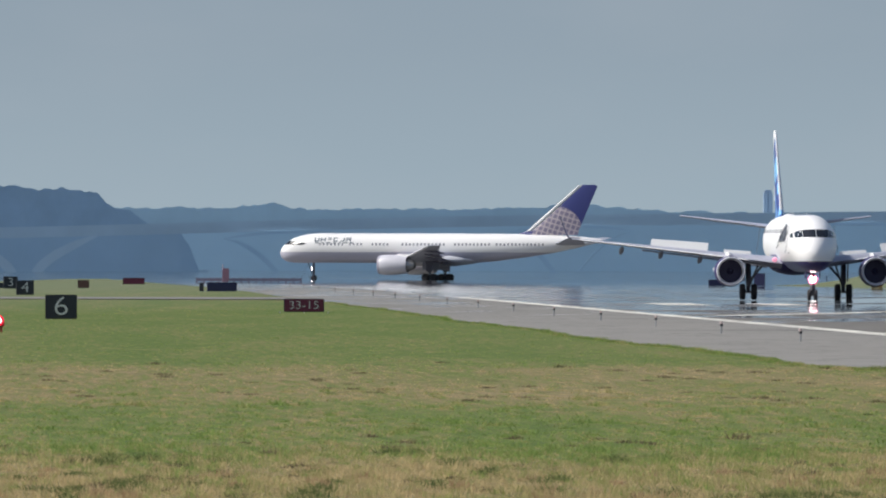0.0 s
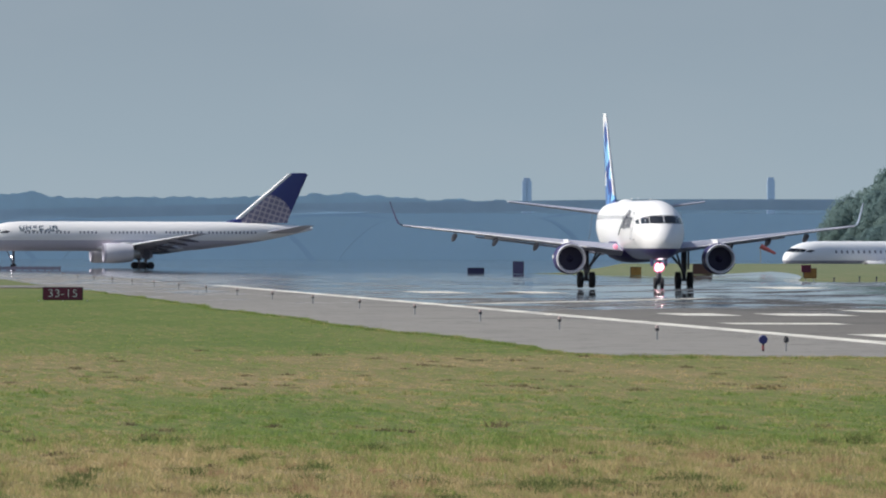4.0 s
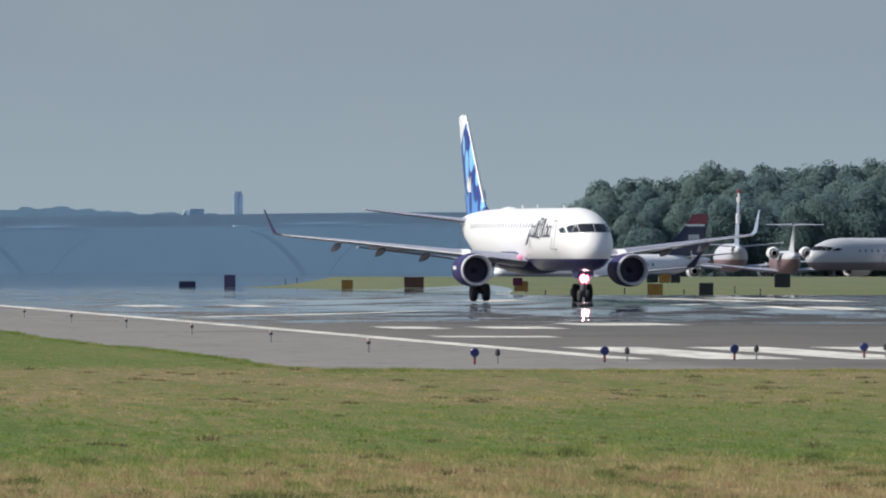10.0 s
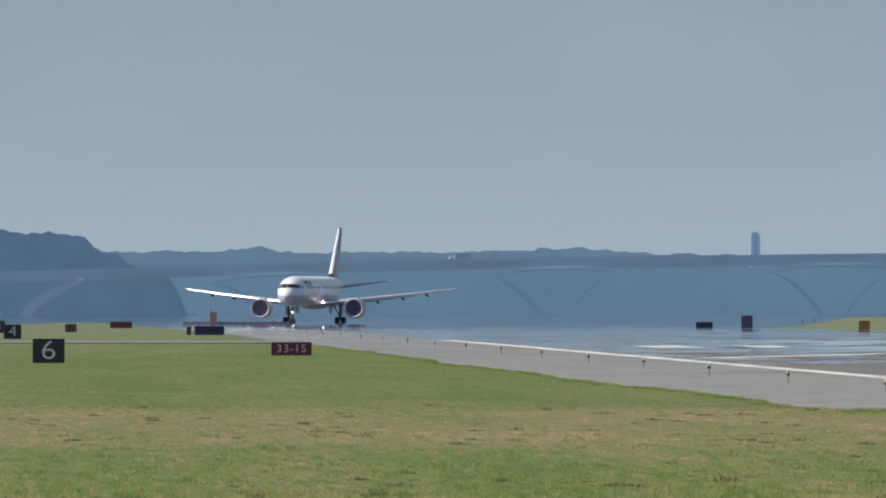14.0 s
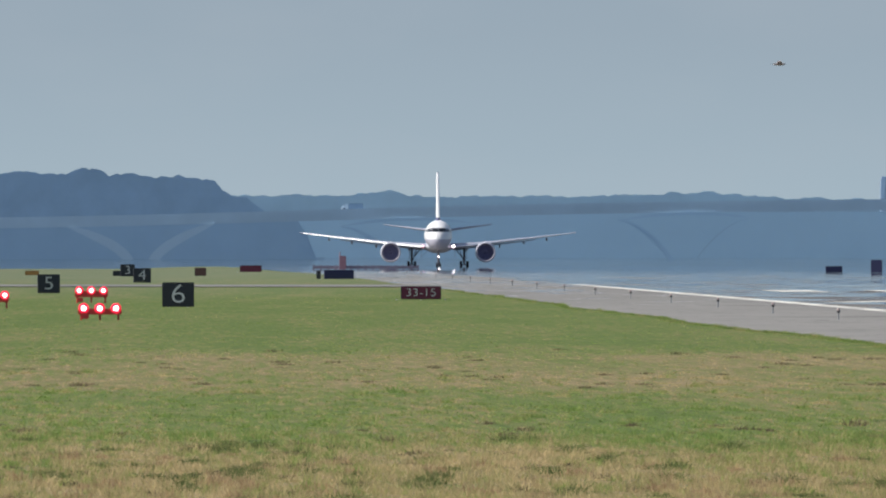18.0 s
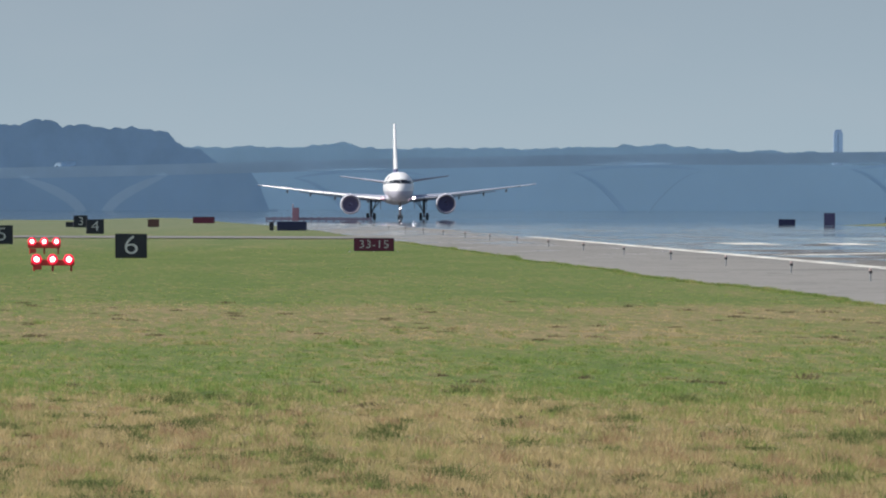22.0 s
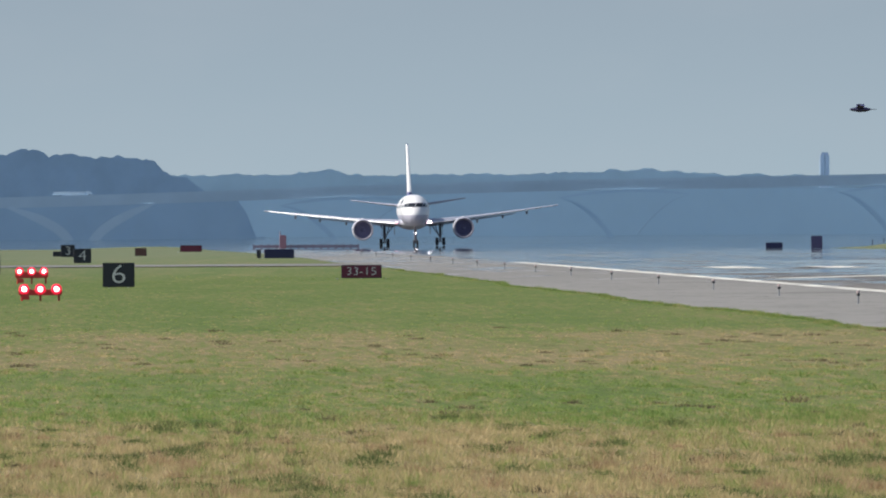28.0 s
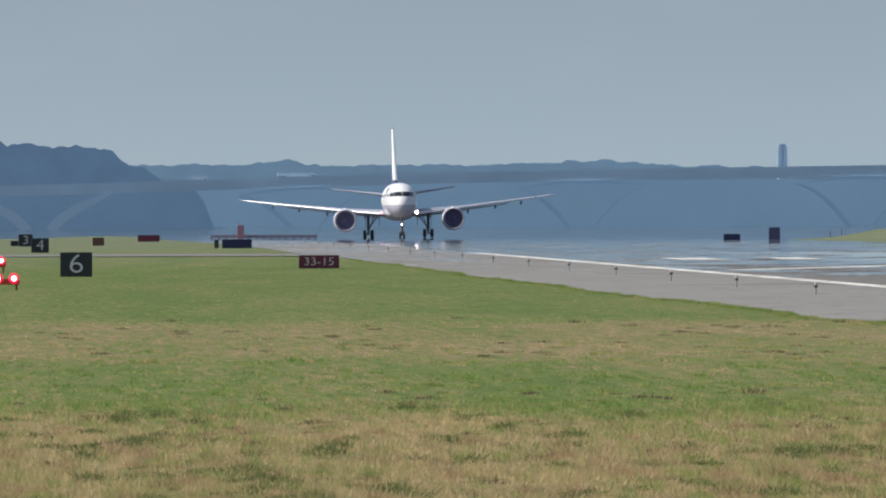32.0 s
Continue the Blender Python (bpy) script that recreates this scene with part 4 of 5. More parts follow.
def seven():
    """The long narrow twin jet that turns onto the runway and rolls."""
    zc, hw, hh = 4.62, 1.90, 2.08
    nose, tail = 23.2, -24.1
    ob = thing("airliner", "long white twin jet with grey belly and navy tail with globe", "aeroplane")
    tailform = ((15.0, 0.0, 1.0), (12.5, 0.06, 0.94), (9.0, 0.18, 0.80), (5.5, 0.31, 0.60), (2.6, 0.44, 0.36), (0.8, 0.52, 0.18), (0.0, 0.55, 0.08))
    part("fuselage", fuselage(nose, tail, zc, hw, hh, tailform), M_FUSE_B, ob, "white fuselage with a grey belly")
    part("wing_fairing", loft([ring(x, 3.05, w, h, 20) for x, w, h in ((8.0, 0.3, 0.2), (6.2, 1.5, 0.6), (3.0, 1.98, 0.95), (-2.5, 1.98, 0.95), (-5.2, 1.3, 0.6), (-7.0, 0.3, 0.2))]), M_BELLY, ob)
    cockpit(ob, nose, zc, hw, hh, hh / 1.65)
    window_row(ob, 16.8, -15.8, 60, 5.16, zc, hw, hh, (0.24, 0.34), (7, 12, 13, 19, 20, 21, 34, 35, 46), tail, tailform)
    for s in (-1, 1):
        st = [(5.4, s * 1.5, 2.95, 7.6, 0.13), (2.49, s * 6.6, 3.45, 4.6, 0.12), (-1.38, s * 13.4, 4.25, 3.0, 0.11), (-4.75, s * 19.3, 4.97, 1.7, 0.10)]
        wing = part("wing", wing_skin(st), M_WING, ob, "grey swept wing")
        part("slat", wing_skin([(5.0, s * 2.4, 2.98, 1.1, 0.30), (2.61, s * 6.6, 3.43, 1.0, 0.30), (-1.26, s * 13.4, 4.23, 0.8, 0.28), (-4.28, s * 18.7, 4.88, 0.6, 0.25)]), M_SLAT_BARE, wing, "polished leading edge")
        for yy, zz, xx in ((4.0, 2.75, -1.4), (8.6, 3.2, -1.9), (12.0, 3.7, -2.9), (15.2, 4.15, -4.0)):
            part("flap_fairing", flap_fairing(xx, s * yy, zz), M_FAIRING, wing)
        part("flap", wing_skin([(-1.6, s * 2.2, 2.55, 1.8, 0.12), (-1.4, s * 6.6, 3.1, 1.4, 0.12), (-3.5, s * 13.6, 3.95, 1.0, 0.12)]), M_WING, wing, "lowered flap")
        engine(ob, 6.5, s * 6.6, 2.26, 1.42, 5.2, M_NACELLE, M_LIP_DULL, M_FAN_PALE, 0.09)
        part("pylon", wing_skin([(5.1, s * 6.6, 3.4, 5.4, 0.06), (3.6, s * 6.6, 3.80, 4.0, 0.06)], True), M_WHITE, ob)
        part("tailplane", wing_skin([(-17.3, s * 0.6, 5.2, 4.6, 0.1), (-21.6, s * 7.6, 6.15, 1.6, 0.09)]), M_WING, ob, "grey tailplane")
        gear_leg(ob, (0.0, s * 3.66), 2.9, (-0.45, 0.45), 0.52, 0.36, 1.15)
        part("landing_light", lathe([(0.05, 0.02), (0.0, 0.15), (-0.1, 0.17)], (5.5, s * 2.15, 3.1), 14), M_LAMP_B if s > 0 else M_LAMP_DIM, wing, "shining white landing light" if s > 0 else "dim pinkish landing light")
        # the name on the flank as plain strokes, with a thin broken line of small lettering below it
        y = side_y(5.82, zc, hw, hh)
        w, h = 0.56, 0.66
        up, low, left, right, mid = (0, h / 2 - 0.07, w, 0.14), (0, 0.07 - h / 2, w, 0.14), (-w / 2, 0, 0.15, h), (w / 2, 0, 0.15, h), (0, 0, w, 0.13)
        for i, strokes in enumerate(((left, right, low), (left, right, mid), (mid, up), (right, up, low), (left, low), (left, right, mid, up))):
            bm = bmesh.new()
            for bx, bz, bw, bh in strokes:
                box(bw, 0.02, bh, (bx, 0, bz), 0, bm)
            bmesh.ops.transform(bm, matrix=pose(17.3 - i * 0.93, s * (y + 0.012), 5.82, s * 35), verts=bm.verts)
            part("name_bar", bm, M_TEAL, ob, "dark blue-green lettering shape")
        y = side_y(5.36, zc, hw, hh)
        for i, w in enumerate((0.5, 0.34, 0.62, 0.4, 0.3, 0.7, 0.5)):
            part("name_bar", box(w, 0.02, 0.13, (17.3 - i * 0.86, s * (y + 0.004), 5.36), 0), M_TEAL, ob, "thin line of small lettering")
        part("belly_door", box(2.6, 0.05, 1.25, (0.2, s * 2.35, 2.15), 0.02), M_WING, ob, "open grey landing gear door")
    leg = gear_leg(ob, (18.29, 0.0), 2.6, (-0.24, 0.24), 0.4, 0.22, name="nose_gear")
    part("taxi_light", lathe([(0.0, 0.02), (0.02, 0.1), (-0.06, 0.12), (-0.1, 0.05)], (18.6, 0, 1.7), 12), M_LAMP_B, leg, "shining white taxi light")
    part("fin", wing_skin([(-11.1, 0, 6.5, 9.4, 0.09), (-13.5, 0, 7.2, 7.2, 0.09), (-20.7, 0, 13.3, 2.7, 0.08), (-21.1, 0, 13.56, 2.0, 0.05)], True), M_FIN_GLOBE, ob, "navy fin with a pale latticed globe")
    part("fin_edge", wing_skin([(-13.12, 0, 7.1, 1.25, 0.50), (-20.6, 0, 13.45, 0.8, 0.42)], True), M_WHITE, ob)
    for x in (12.0, 3.0, -6.0):
        part("antenna", wing_skin([(x, 0, 6.24, 0.5, 0.1), (x - 0.2, 0, 6.7, 0.25, 0.1)], True), M_WHITE, ob)
    return ob


def parked(label, nose, tail, zc, hw, hh, span_half, fin, t_tail, engines_aft, fuse_mat, fin_mat, win=0, tip_mat=None):
    """A smaller waiting jet."""
    ob = thing("parked_jet", label, "aeroplane", "jets waiting on the far taxiway")
    part("fuselage", fuselage(nose, tail, zc, hw, hh), fuse_mat, ob)
    cockpit(ob, nose, zc, hw, hh, hh / 1.65)
    if win:
        window_row(ob, nose - 6.0, tail + 9.0, win, zc + 0.35, zc, hw, hh, (0.26, 0.34), (), tail)
    for s in (-1, 1):
        wz = zc - hh * 0.72
        wing = part("wing", wing_skin([(3.4, s * 0.8, wz, 4.8, 0.12), (1.6, s * 4.0, wz + 0.3, 3.2, 0.11), (-2.9, s * span_half, wz + 0.3 + span_half * 0.07, 1.2, 0.1)]), M_WING, ob)
        part("winglet", wing_skin([(-2.9, s * span_half, wz + 0.3 + span_half * 0.07, 1.2, 0.1), (-4.2, s * (span_half + 0.35), wz + 1.6 + span_half * 0.07, 0.5, 0.07)]), fin_mat, wing)
        if engines_aft:
            engine(ob, tail + 9.4, s * (hw + 0.52), zc + 1.05, 0.7, 3.6, M_WHITE)
            part("pylon", box(2.0, 0.9, 0.25, (tail + 7.8, s * (hw * 0.75), zc + 0.95), 0.05), M_WHITE, ob)
        else:
            engine(ob, 5.6, s * 4.0, wz - 0.35, 0.85, 3.4, M_WHITE)
            part("pylon", wing_skin([(4.2, s * 4.0, wz + 0.3, 3.6, 0.06), (3.2, s * 4.0, wz + 0.6, 3.0, 0.06)], True), M_WHITE, ob)
        top = fin if t_tail else zc + hh * 0.75
        part("tailplane", wing_skin([(tail + (2.6 if t_tail else 4.4), s * 0.2, top, 2.4, 0.1), (tail + 0.6, s * (3.1 if t_tail else 5.0), top + (0.0 if t_tail else 0.5), 1.1, 0.09)]), M_WING, ob)
        gear_leg(ob, (0.0, s * 1.9), zc - hh * 0.8, (-0.25, 0.25), 0.42, 0.26)
    gear_leg(ob, (nose - 3.6, 0.0), zc - hh * 0.7, (-0.15, 0.15), 0.28, 0.16, name="nose_gear")
    part("fin", wing_skin([(tail + 7.2, 0, zc + hh * 0.7, 6.0, 0.09), (tail + 3.2, 0, fin - 1.1, 2.9, 0.08)], True), fin_mat, ob)
    part("fin_tip", wing_skin([(tail + 3.2, 0, fin - 1.1, 2.9, 0.08), (tail + 2.4, 0, fin, 2.2, 0.07)], True), tip_mat or fin_mat, ob)
    if tip_mat and win:
        for k in (-1, 1):
            part("fin_stripe", box(2.5, 0.02, 0.22, (tail + 2.1, k * 0.16, fin - 1.22), 0), M_WHITE, ob, "white stripe across the fin")
            part("name_bar", box(1.5, 0.02, 0.55, (tail + 2.4, k * 0.21, fin - 2.5), 0), M_DULL, ob, "pale lettering shape on the fin")
    return ob


def heading(u, turn):
    """World angle of a nose that points at the lens, turned by turn degrees."""
    los = math.degrees((u - 130.0) / LENS)
    return -90.0 - los - turn


jet_e = emb()
flaps_e = spoilers(jet_e)
jet_b = seven()

# waiting jets, on the lower taxiway behind the grass bank
def stand(j, u, d, turn):
    p = on_ground(u, d)
    j.matrix_world = pose(p.x, p.y, p.z + 0.013, 0, 0, heading(u, turn))


stand(parked("white regional jet with dark blue tail, seen from its flank", 13.5, -16.0, 2.75, 1.5, 1.5, 12.4, 8.6, False, False, M_FUSE_U, M_FIN_NAVY, 20, M_RED), 2181, 1800, 52)
rear_jet = parked("silver jet seen from behind, with a thin pale fin", 14.5, -17.0, 3.9, 1.5, 1.6, 13.0, 11.1, False, False, M_FUSE_R, M_PALE_FIN, 0, M_DULL)
part("beacon", lathe([(0.0, 0.02), (0.02, 0.2), (0.3, 0.22), (0.5, 0.05)], (0, 0, 0), 10), M_RED, rear_jet, "red fin-top beacon").matrix_basis = pose(-15.4, 0, 11.05, 0, -90)
part("fin_band", box(2.0, 0.36, 0.5, (-15.2, 0, 10.45), 0.03), M_WHITE, rear_jet, "white band below the beacon")
part("fin_band", box(2.6, 0.42, 1.1, (-14.6, 0, 8.3), 0.03), M_WHITE, rear_jet, "white panel on the fin")
stand(rear_jet, 2424, 1870, 177)
stand(parked("small silver jet with a T-tail and rear engines, seen from behind", 11.5, -14.0, 3.3, 1.25, 1.3, 10.2, 7.4, True, True, M_FUSE_R, M_DULL), 2520, 1800, 176)
stand(parked("silver jet with a dull grey underside, waiting in the queue", 14.5, -17.0, 4.25, 1.62, 1.75, 13.0, 10.9, False, False, M_FUSE_Q, M_FIN_NAVY, 20), 2741, 1800, 50)


# ---- signs and lights on the field ----
def text_mesh(words, size, depth=0.01, thin=0.0):
    cu = bpy.data.curves.new("lettering", "FONT")
    cu.body, cu.size, cu.extrude, cu.offset = words, size, depth, -thin
    cu.align_x, cu.align_y = "CENTER", "CENTER"
    ob = bpy.data.objects.new("lettering", cu)
    scene.collection.objects.link(ob)
    me = bpy.data.meshes.new_from_object(ob.evaluated_get(bpy.context.evaluated_depsgraph_get()))
    bpy.data.objects.remove(ob)
    return me


def sign_board(name, label, u, d, w, h, face, words="", turn=0.0, legs=2, depth=0.22, clear=0.04, group="", letter=0.8, lettering=M_LETTER):
    """A lit box sign on short legs, its face to the lens."""
    ob = thing(name, label, "sign", group)
    part("housing", box(w, depth, h, (0, 0, clear + h / 2), 0.02), M_SIGN_BLACK if face is not M_PLUM else M_PLUM, ob)
    part("face", box(w - 0.06, 0.012, h - 0.06, (0, -depth / 2 - 0.004, clear + h / 2), 0.004), face, ob)
    for k in range(legs):
        x = (k - (legs - 1) / 2) * w * 0.6
        part("leg", rod((x, 0, -0.05), (x, 0, clear + 0.02), 0.035), M_STEEL, ob)
    if words:
        me = text_mesh(words, h * letter, 0.01, h * 0.012)
        t = part_of("lettering", me, lettering, ob)
        t.matrix_basis = pose(0, -depth / 2 - 0.012, clear + h / 2, 90) @ Matrix.Diagonal((1.18, 1.0, 1.0, 1.0))
    p = on_ground(u, d)
    ob.matrix_world = pose(p.x, p.y, p.z, 0, 0, turn)
    return ob


M_BROWN = paint("brown_panel", (0.10, 0.045, 0.04), 0.6)
DIST = "distance signs along the runway"
sign_board("distance_sign", "black distance sign with a white figure six in grass", 300.6, 712, 1.36, 1.04, M_SIGN_BLACK, "6", 0, group=DIST, letter=1.12)
sign_board("distance_sign", "black distance sign with a white figure five in grass", 71.5, 1021, 1.36, 1.15, M_SIGN_BLACK, "5", 6, group=DIST, letter=1.0)
sign_board("distance_sign", "black distance sign with a white figure four in grass", 236.7, 1290, 1.36, 1.1, M_SIGN_BLACK, "4", 8, group=DIST, letter=1.05)
sign_board("distance_sign", "black distance sign with a dim figure three in grass", 211.0, 1600, 1.36, 1.15, M_SIGN_BLACK, "3", 10, group=DIST, letter=1.0)
sign_board("runway_sign", "red runway sign with white figures at the grass edge", 730.3, 808, 1.95, 0.64, M_SIGN_RED, "33-15", 0, legs=3, letter=0.86)
sign_board("taxiway_sign", "long black taxiway sign seen from its back", 585, 1255, 2.25, 0.68, M_PLUM, "", 8, legs=3)
sign_board("taxiway_sign", "narrow black marker beside a long sign", 549, 1262, 0.32, 0.62, M_SIGN_BLACK, "", 0, legs=1)
sign_board("runway_sign", "dark red runway sign far down the grass", 429, 1690, 2.2, 0.66, M_SIGN_RED, "", 0, legs=3)
sign_board("utility_box", "small brown utility box on the grass", 340, 1520, 1.05, 0.72, M_BROWN, "", 0)
sign_board("taxiway_sign", "low yellow taxiway sign far off on the grass", 42, 1700, 1.4, 0.45, M_YELLOW, "", 0)
sign_board("utility_box", "dark equipment box beside the distant sign", 192, 1640, 0.8, 0.5, M_SIGN_BLACK, "", 12)
sign_board("taxiway_sign", "tall plum-coloured sign back beside the runway", 1536.4, 1640, 1.1, 1.25, M_PLUM, "", -10)
sign_board("taxiway_sign", "low dark sign lying along the runway edge", 1461, 1640, 1.65, 0.62, M_PLUM, "", 4)
YEL = "signs in the grass beside the turn-off"
sign_board("taxiway_sign", "small yellow sign on the grass bank", 1744, 1500, 1.0, 0.8, M_YELLOW, "", 8, group=YEL)
sign_board("taxiway_sign", "dark brown-red sign on the grass bank", 1862, 1480, 1.75, 0.95, M_BROWN, "", 5, group=YEL)
two = sign_board("taxiway_sign", "yellow sign with a dark red panel at the grass edge", 2052, 1230, 1.0, 0.75, M_YELLOW, "", 10, group=YEL, clear=0.3)
part("red_panel", box(0.72, 0.16, 0.55, (-0.32, -0.16, 1.02), 0.02), M_SIGN_RED, two, "dark red panel")
sign_board("taxiway_sign", "square yellow sign at the grass edge", 2289, 1205, 1.1, 0.85, M_YELLOW, "", 8, group=YEL)
sign_board("taxiway_sign", "black end panel of a taxiway sign on the bank", 2284, 1420, 0.95, 0.7, M_SIGN_BLACK, "", 4, group=YEL, clear=0.25)
sign_board("taxiway_sign", "bright yellow panel of a taxiway sign on the bank", 2306, 1418, 0.95, 0.75, M_YELLOW, "", 4, group=YEL, clear=0.25)
sign_board("taxiway_sign", "dark panel of a taxiway sign on the bank", 2325, 1416, 0.8, 0.7, M_SIGN_BLACK, "", 4, group=YEL, clear=0.25)
sign_board("taxiway_sign", "square black sign back at the grass edge", 2379.3, 1205, 1.02, 0.92, M_SIGN_BLACK, "", 6, group=YEL)
sign_board("taxiway_sign", "tall black sign back on the grass bank", 2514, 1380, 1.32, 1.15, M_SIGN_BLACK, "", 6, group=YEL)
for u, d, h in ((1635, 1700, 0.5), (1655, 1690, 0.4), (2140, 1230, 0.4), (2170, 1240, 0.35), (2235, 1260, 0.42), (2430, 1290, 0.5), (2340, 1210, 0.4), (2475, 1250, 0.4), (2095, 1220, 0.35)):
    ob = thing("marker_post", "short dark marker post in the grass", "post", "marker posts")
    part("post", rod((0, 0, -0.05), (0, 0, h), 0.05, 8, None, 0.035), M_PLUM, ob)
    part("cap", box(0.14, 0.14, 0.1, (0, 0, h), 0.02), M_PLUM, ob)
    ob.matrix_world = Matrix.Translation(on_ground(u, d))

sock = thing("windsock", "small faded red windsock on a thin pole", "windsock")
part("pole", rod((0, 0, -0.05), (0, 0, 2.0), 0.05), M_STEEL, sock)
part("sock", lathe([(0.0, 0.26), (0.6, 0.22), (1.2, 0.17), (1.7, 0.12)], (0, 0, 0), 14), M_SOCK, sock).matrix_basis = pose(0, 0, 2.0, 0, 27, 0)
part("ring", lathe([(0.02, 0.27), (0.02, 0.24), (-0.04, 0.24), (-0.04, 0.27)], (0, 0, 0), 14), M_STEEL, sock).matrix_basis = pose(0, 0, 2.0, 0, 27, 0)
sock.matrix_world = Matrix.Translation(on_ground(1965, 1690)) @ pose(0, 0, 0)

# runway edge lights on stakes
n = Nodes("amber_lens")
n.put("Base Color", (0.48, 0.38, 0.36)).put("Roughness", 0.3)
M_AMBER = n.m
ob = thing("runway_light", "small runway edge light on a thin stake", "light", "runway edge lights")
part("stake", rod((0, 0, -0.05), (0, 0, 0.27), 0.028), M_STEEL, ob)
part("body", lathe([(0.0, 0.03), (0.02, 0.058), (0.07, 0.058), (0.09, 0.045)], (0, 0, 0), 12), M_DARK, ob).matrix_basis = pose(0, 0, 0.25, 0, -90)
part("lens", lathe([(0.0, 0.055), (0.06, 0.05), (0.09, 0.02)], (0, 0, 0), 12), M_AMBER, ob).matrix_basis = pose(0, 0, 0.34, 0, -90)
first = True
for k in range(17):
    y = 487 + 57 * k
    m = Matrix.Translation((27.3, y, ground_z(27.3, y) + 0.012))
    if first:
        ob.matrix_world, first = m, False
    else:
        copy_thing(ob, m)

# blue discs and small lights across the runway's end
disc = thing("disc_marker", "blue disc marker on a short dark stake", "marker", "blue markers at the runway end")
part("stake", rod((0, 0, -0.05), (0, 0, 0.22), 0.03), M_DARK, disc)
part("disc", turn_y([(-0.03, 0.02), (-0.03, 0.10), (-0.012, 0.118), (0.012, 0.118), (0.03, 0.10), (0.03, 0.02)], (0, 0, 0.31), 20), M_BLUE, disc)
part("band", rod((0, 0, 0.04), (0, 0, 0.16), 0.036, 10), M_RED, disc, "faded red band on the stake")
lamp = thing("end_light", "small dark runway end light on a stake", "light", "lights at the runway end")
part("stake", rod((0, 0, -0.05), (0, 0, 0.22), 0.022), M_STEEL, lamp)
part("head", lathe([(0.0, 0.02), (0.03, 0.07), (0.13, 0.065), (0.19, 0.02)], (0, 0, 0), 12), M_DARK, lamp).matrix_basis = pose(0, 0, 0.22, 0, -90)
for k in range(6):
    for ob, off in ((disc, 0.0), (lamp, 0.6)):
        d = 82600.0 / (190.3 - 3.67 * k)
        m = Matrix.Translation(((1842 + 231 * k) / LENS * d + off, d, 0.012))
        if k == 0:
            ob.matrix_world = m
        else:
            copy_thing(ob, m)


# approach slope lights: orange housings with three red-glowing lamps
def slope_light(u, d, h, gap, label):
    ob = thing("approach_light", label, "light", "red approach lights in the grass")
    body = part("housing", box(gap * 2.7, 0.5, h * 0.5, (0, 0.2, h * 0.72), 0.03), M_ORANGE, ob)
    for k in (-1, 0, 1):
        lens = part("lamp", turn_y([(-0.05, 0.01), (-0.04, 0.075), (0.0, 0.095), (0.06, 0.11)], (k * gap, -0.08, h), 16), M_RED_LAMP, body, "glowing red lamp")
        # each lamp's red halo is built as a glowing ring
        part("rim", turn_y([(-0.02, 0.10), (-0.01, 0.165), (0.03, 0.19), (0.12, 0.19), (0.12, 0.10)], (k * gap, -0.08, h), 16, False), M_RED_HALO, body)
    for k in (-1.15, 0, 1.15):
        part("leg", rod((k * gap, 0.2, -0.05), (k * gap, 0.2, h * 0.6), 0.04), M_ORANGE, ob)
    part("cable_box", box(0.25, 0.2, 0.2, (-gap * 0.9, 0.0, 0.15), 0.02), M_ORANGE, ob)
    p = on_ground(u, d)
    ob.matrix_world = Matrix.Translation(p)


slope_light(162, 599, 0.42, 0.58, "red approach lamps on an orange housing in grass")
slope_light(147, 767, 0.58, 0.56, "far red approach lamps on an orange housing in grass")
slope_light(-27, 705, 0.55, 0.5, "outer red approach lamps on an orange housing in grass")

# landing beam antenna at the far end: a row of orange posts and a hut
arr = thing("antenna_array", "long low row of orange antenna posts with a hut", "antenna", kind="")
a, b = on_ground(540, 1980), on_ground(725, 1980)
# array and hut reds are paled by haze painted into the colour
M_PALE_RED = paint("haze_tinted_red", (0.255, 0.23, 0.30), 0.8)
M_HUT = paint("hazy_red_hut", (0.29, 0.165, 0.21), 0.8)
for i in range(15):
    x = (b.x - a.x) * (i / 14 - 0.5)
    part("post", box(0.2, 0.34, 0.56, (x, 0, 0.28), 0.02), M_PALE_RED, arr)
part("rail", box(b.x - a.x, 0.25, 0.34, (0, 0, 0.30), 0.03), M_PALE_RED, arr)
part("hut", box(0.8, 0.8, 1.6, ((591 - 632) / 29500 * 1980, -0.8, 0.85), 0.05), M_HUT, arr, "hazy red hut")
part("mast", rod(((586 - 632) / 29500 * 1980, -0.8, 0), ((586 - 632) / 29500 * 1980, -0.8, 2.1), 0.08), M_PALE_RED, arr)
arr.matrix_world = Matrix.Translation((a + b) / 2)


# ---- the wood behind the waiting jets ----
n = Nodes("hazy_tree_leaves")
f = n.mix(0.5, n.island(), n.noise(0.25, 4))
# pale blue-grey leaf colours with the distance haze painted in
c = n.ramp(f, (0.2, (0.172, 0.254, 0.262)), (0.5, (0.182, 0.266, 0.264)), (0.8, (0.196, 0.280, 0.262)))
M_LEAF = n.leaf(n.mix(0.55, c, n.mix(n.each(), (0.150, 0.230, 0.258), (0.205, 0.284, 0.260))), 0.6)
M_BARK = paint("bark", (0.07, 0.06, 0.055), 0.9, 0, 0.3, 2.0, 0.4)


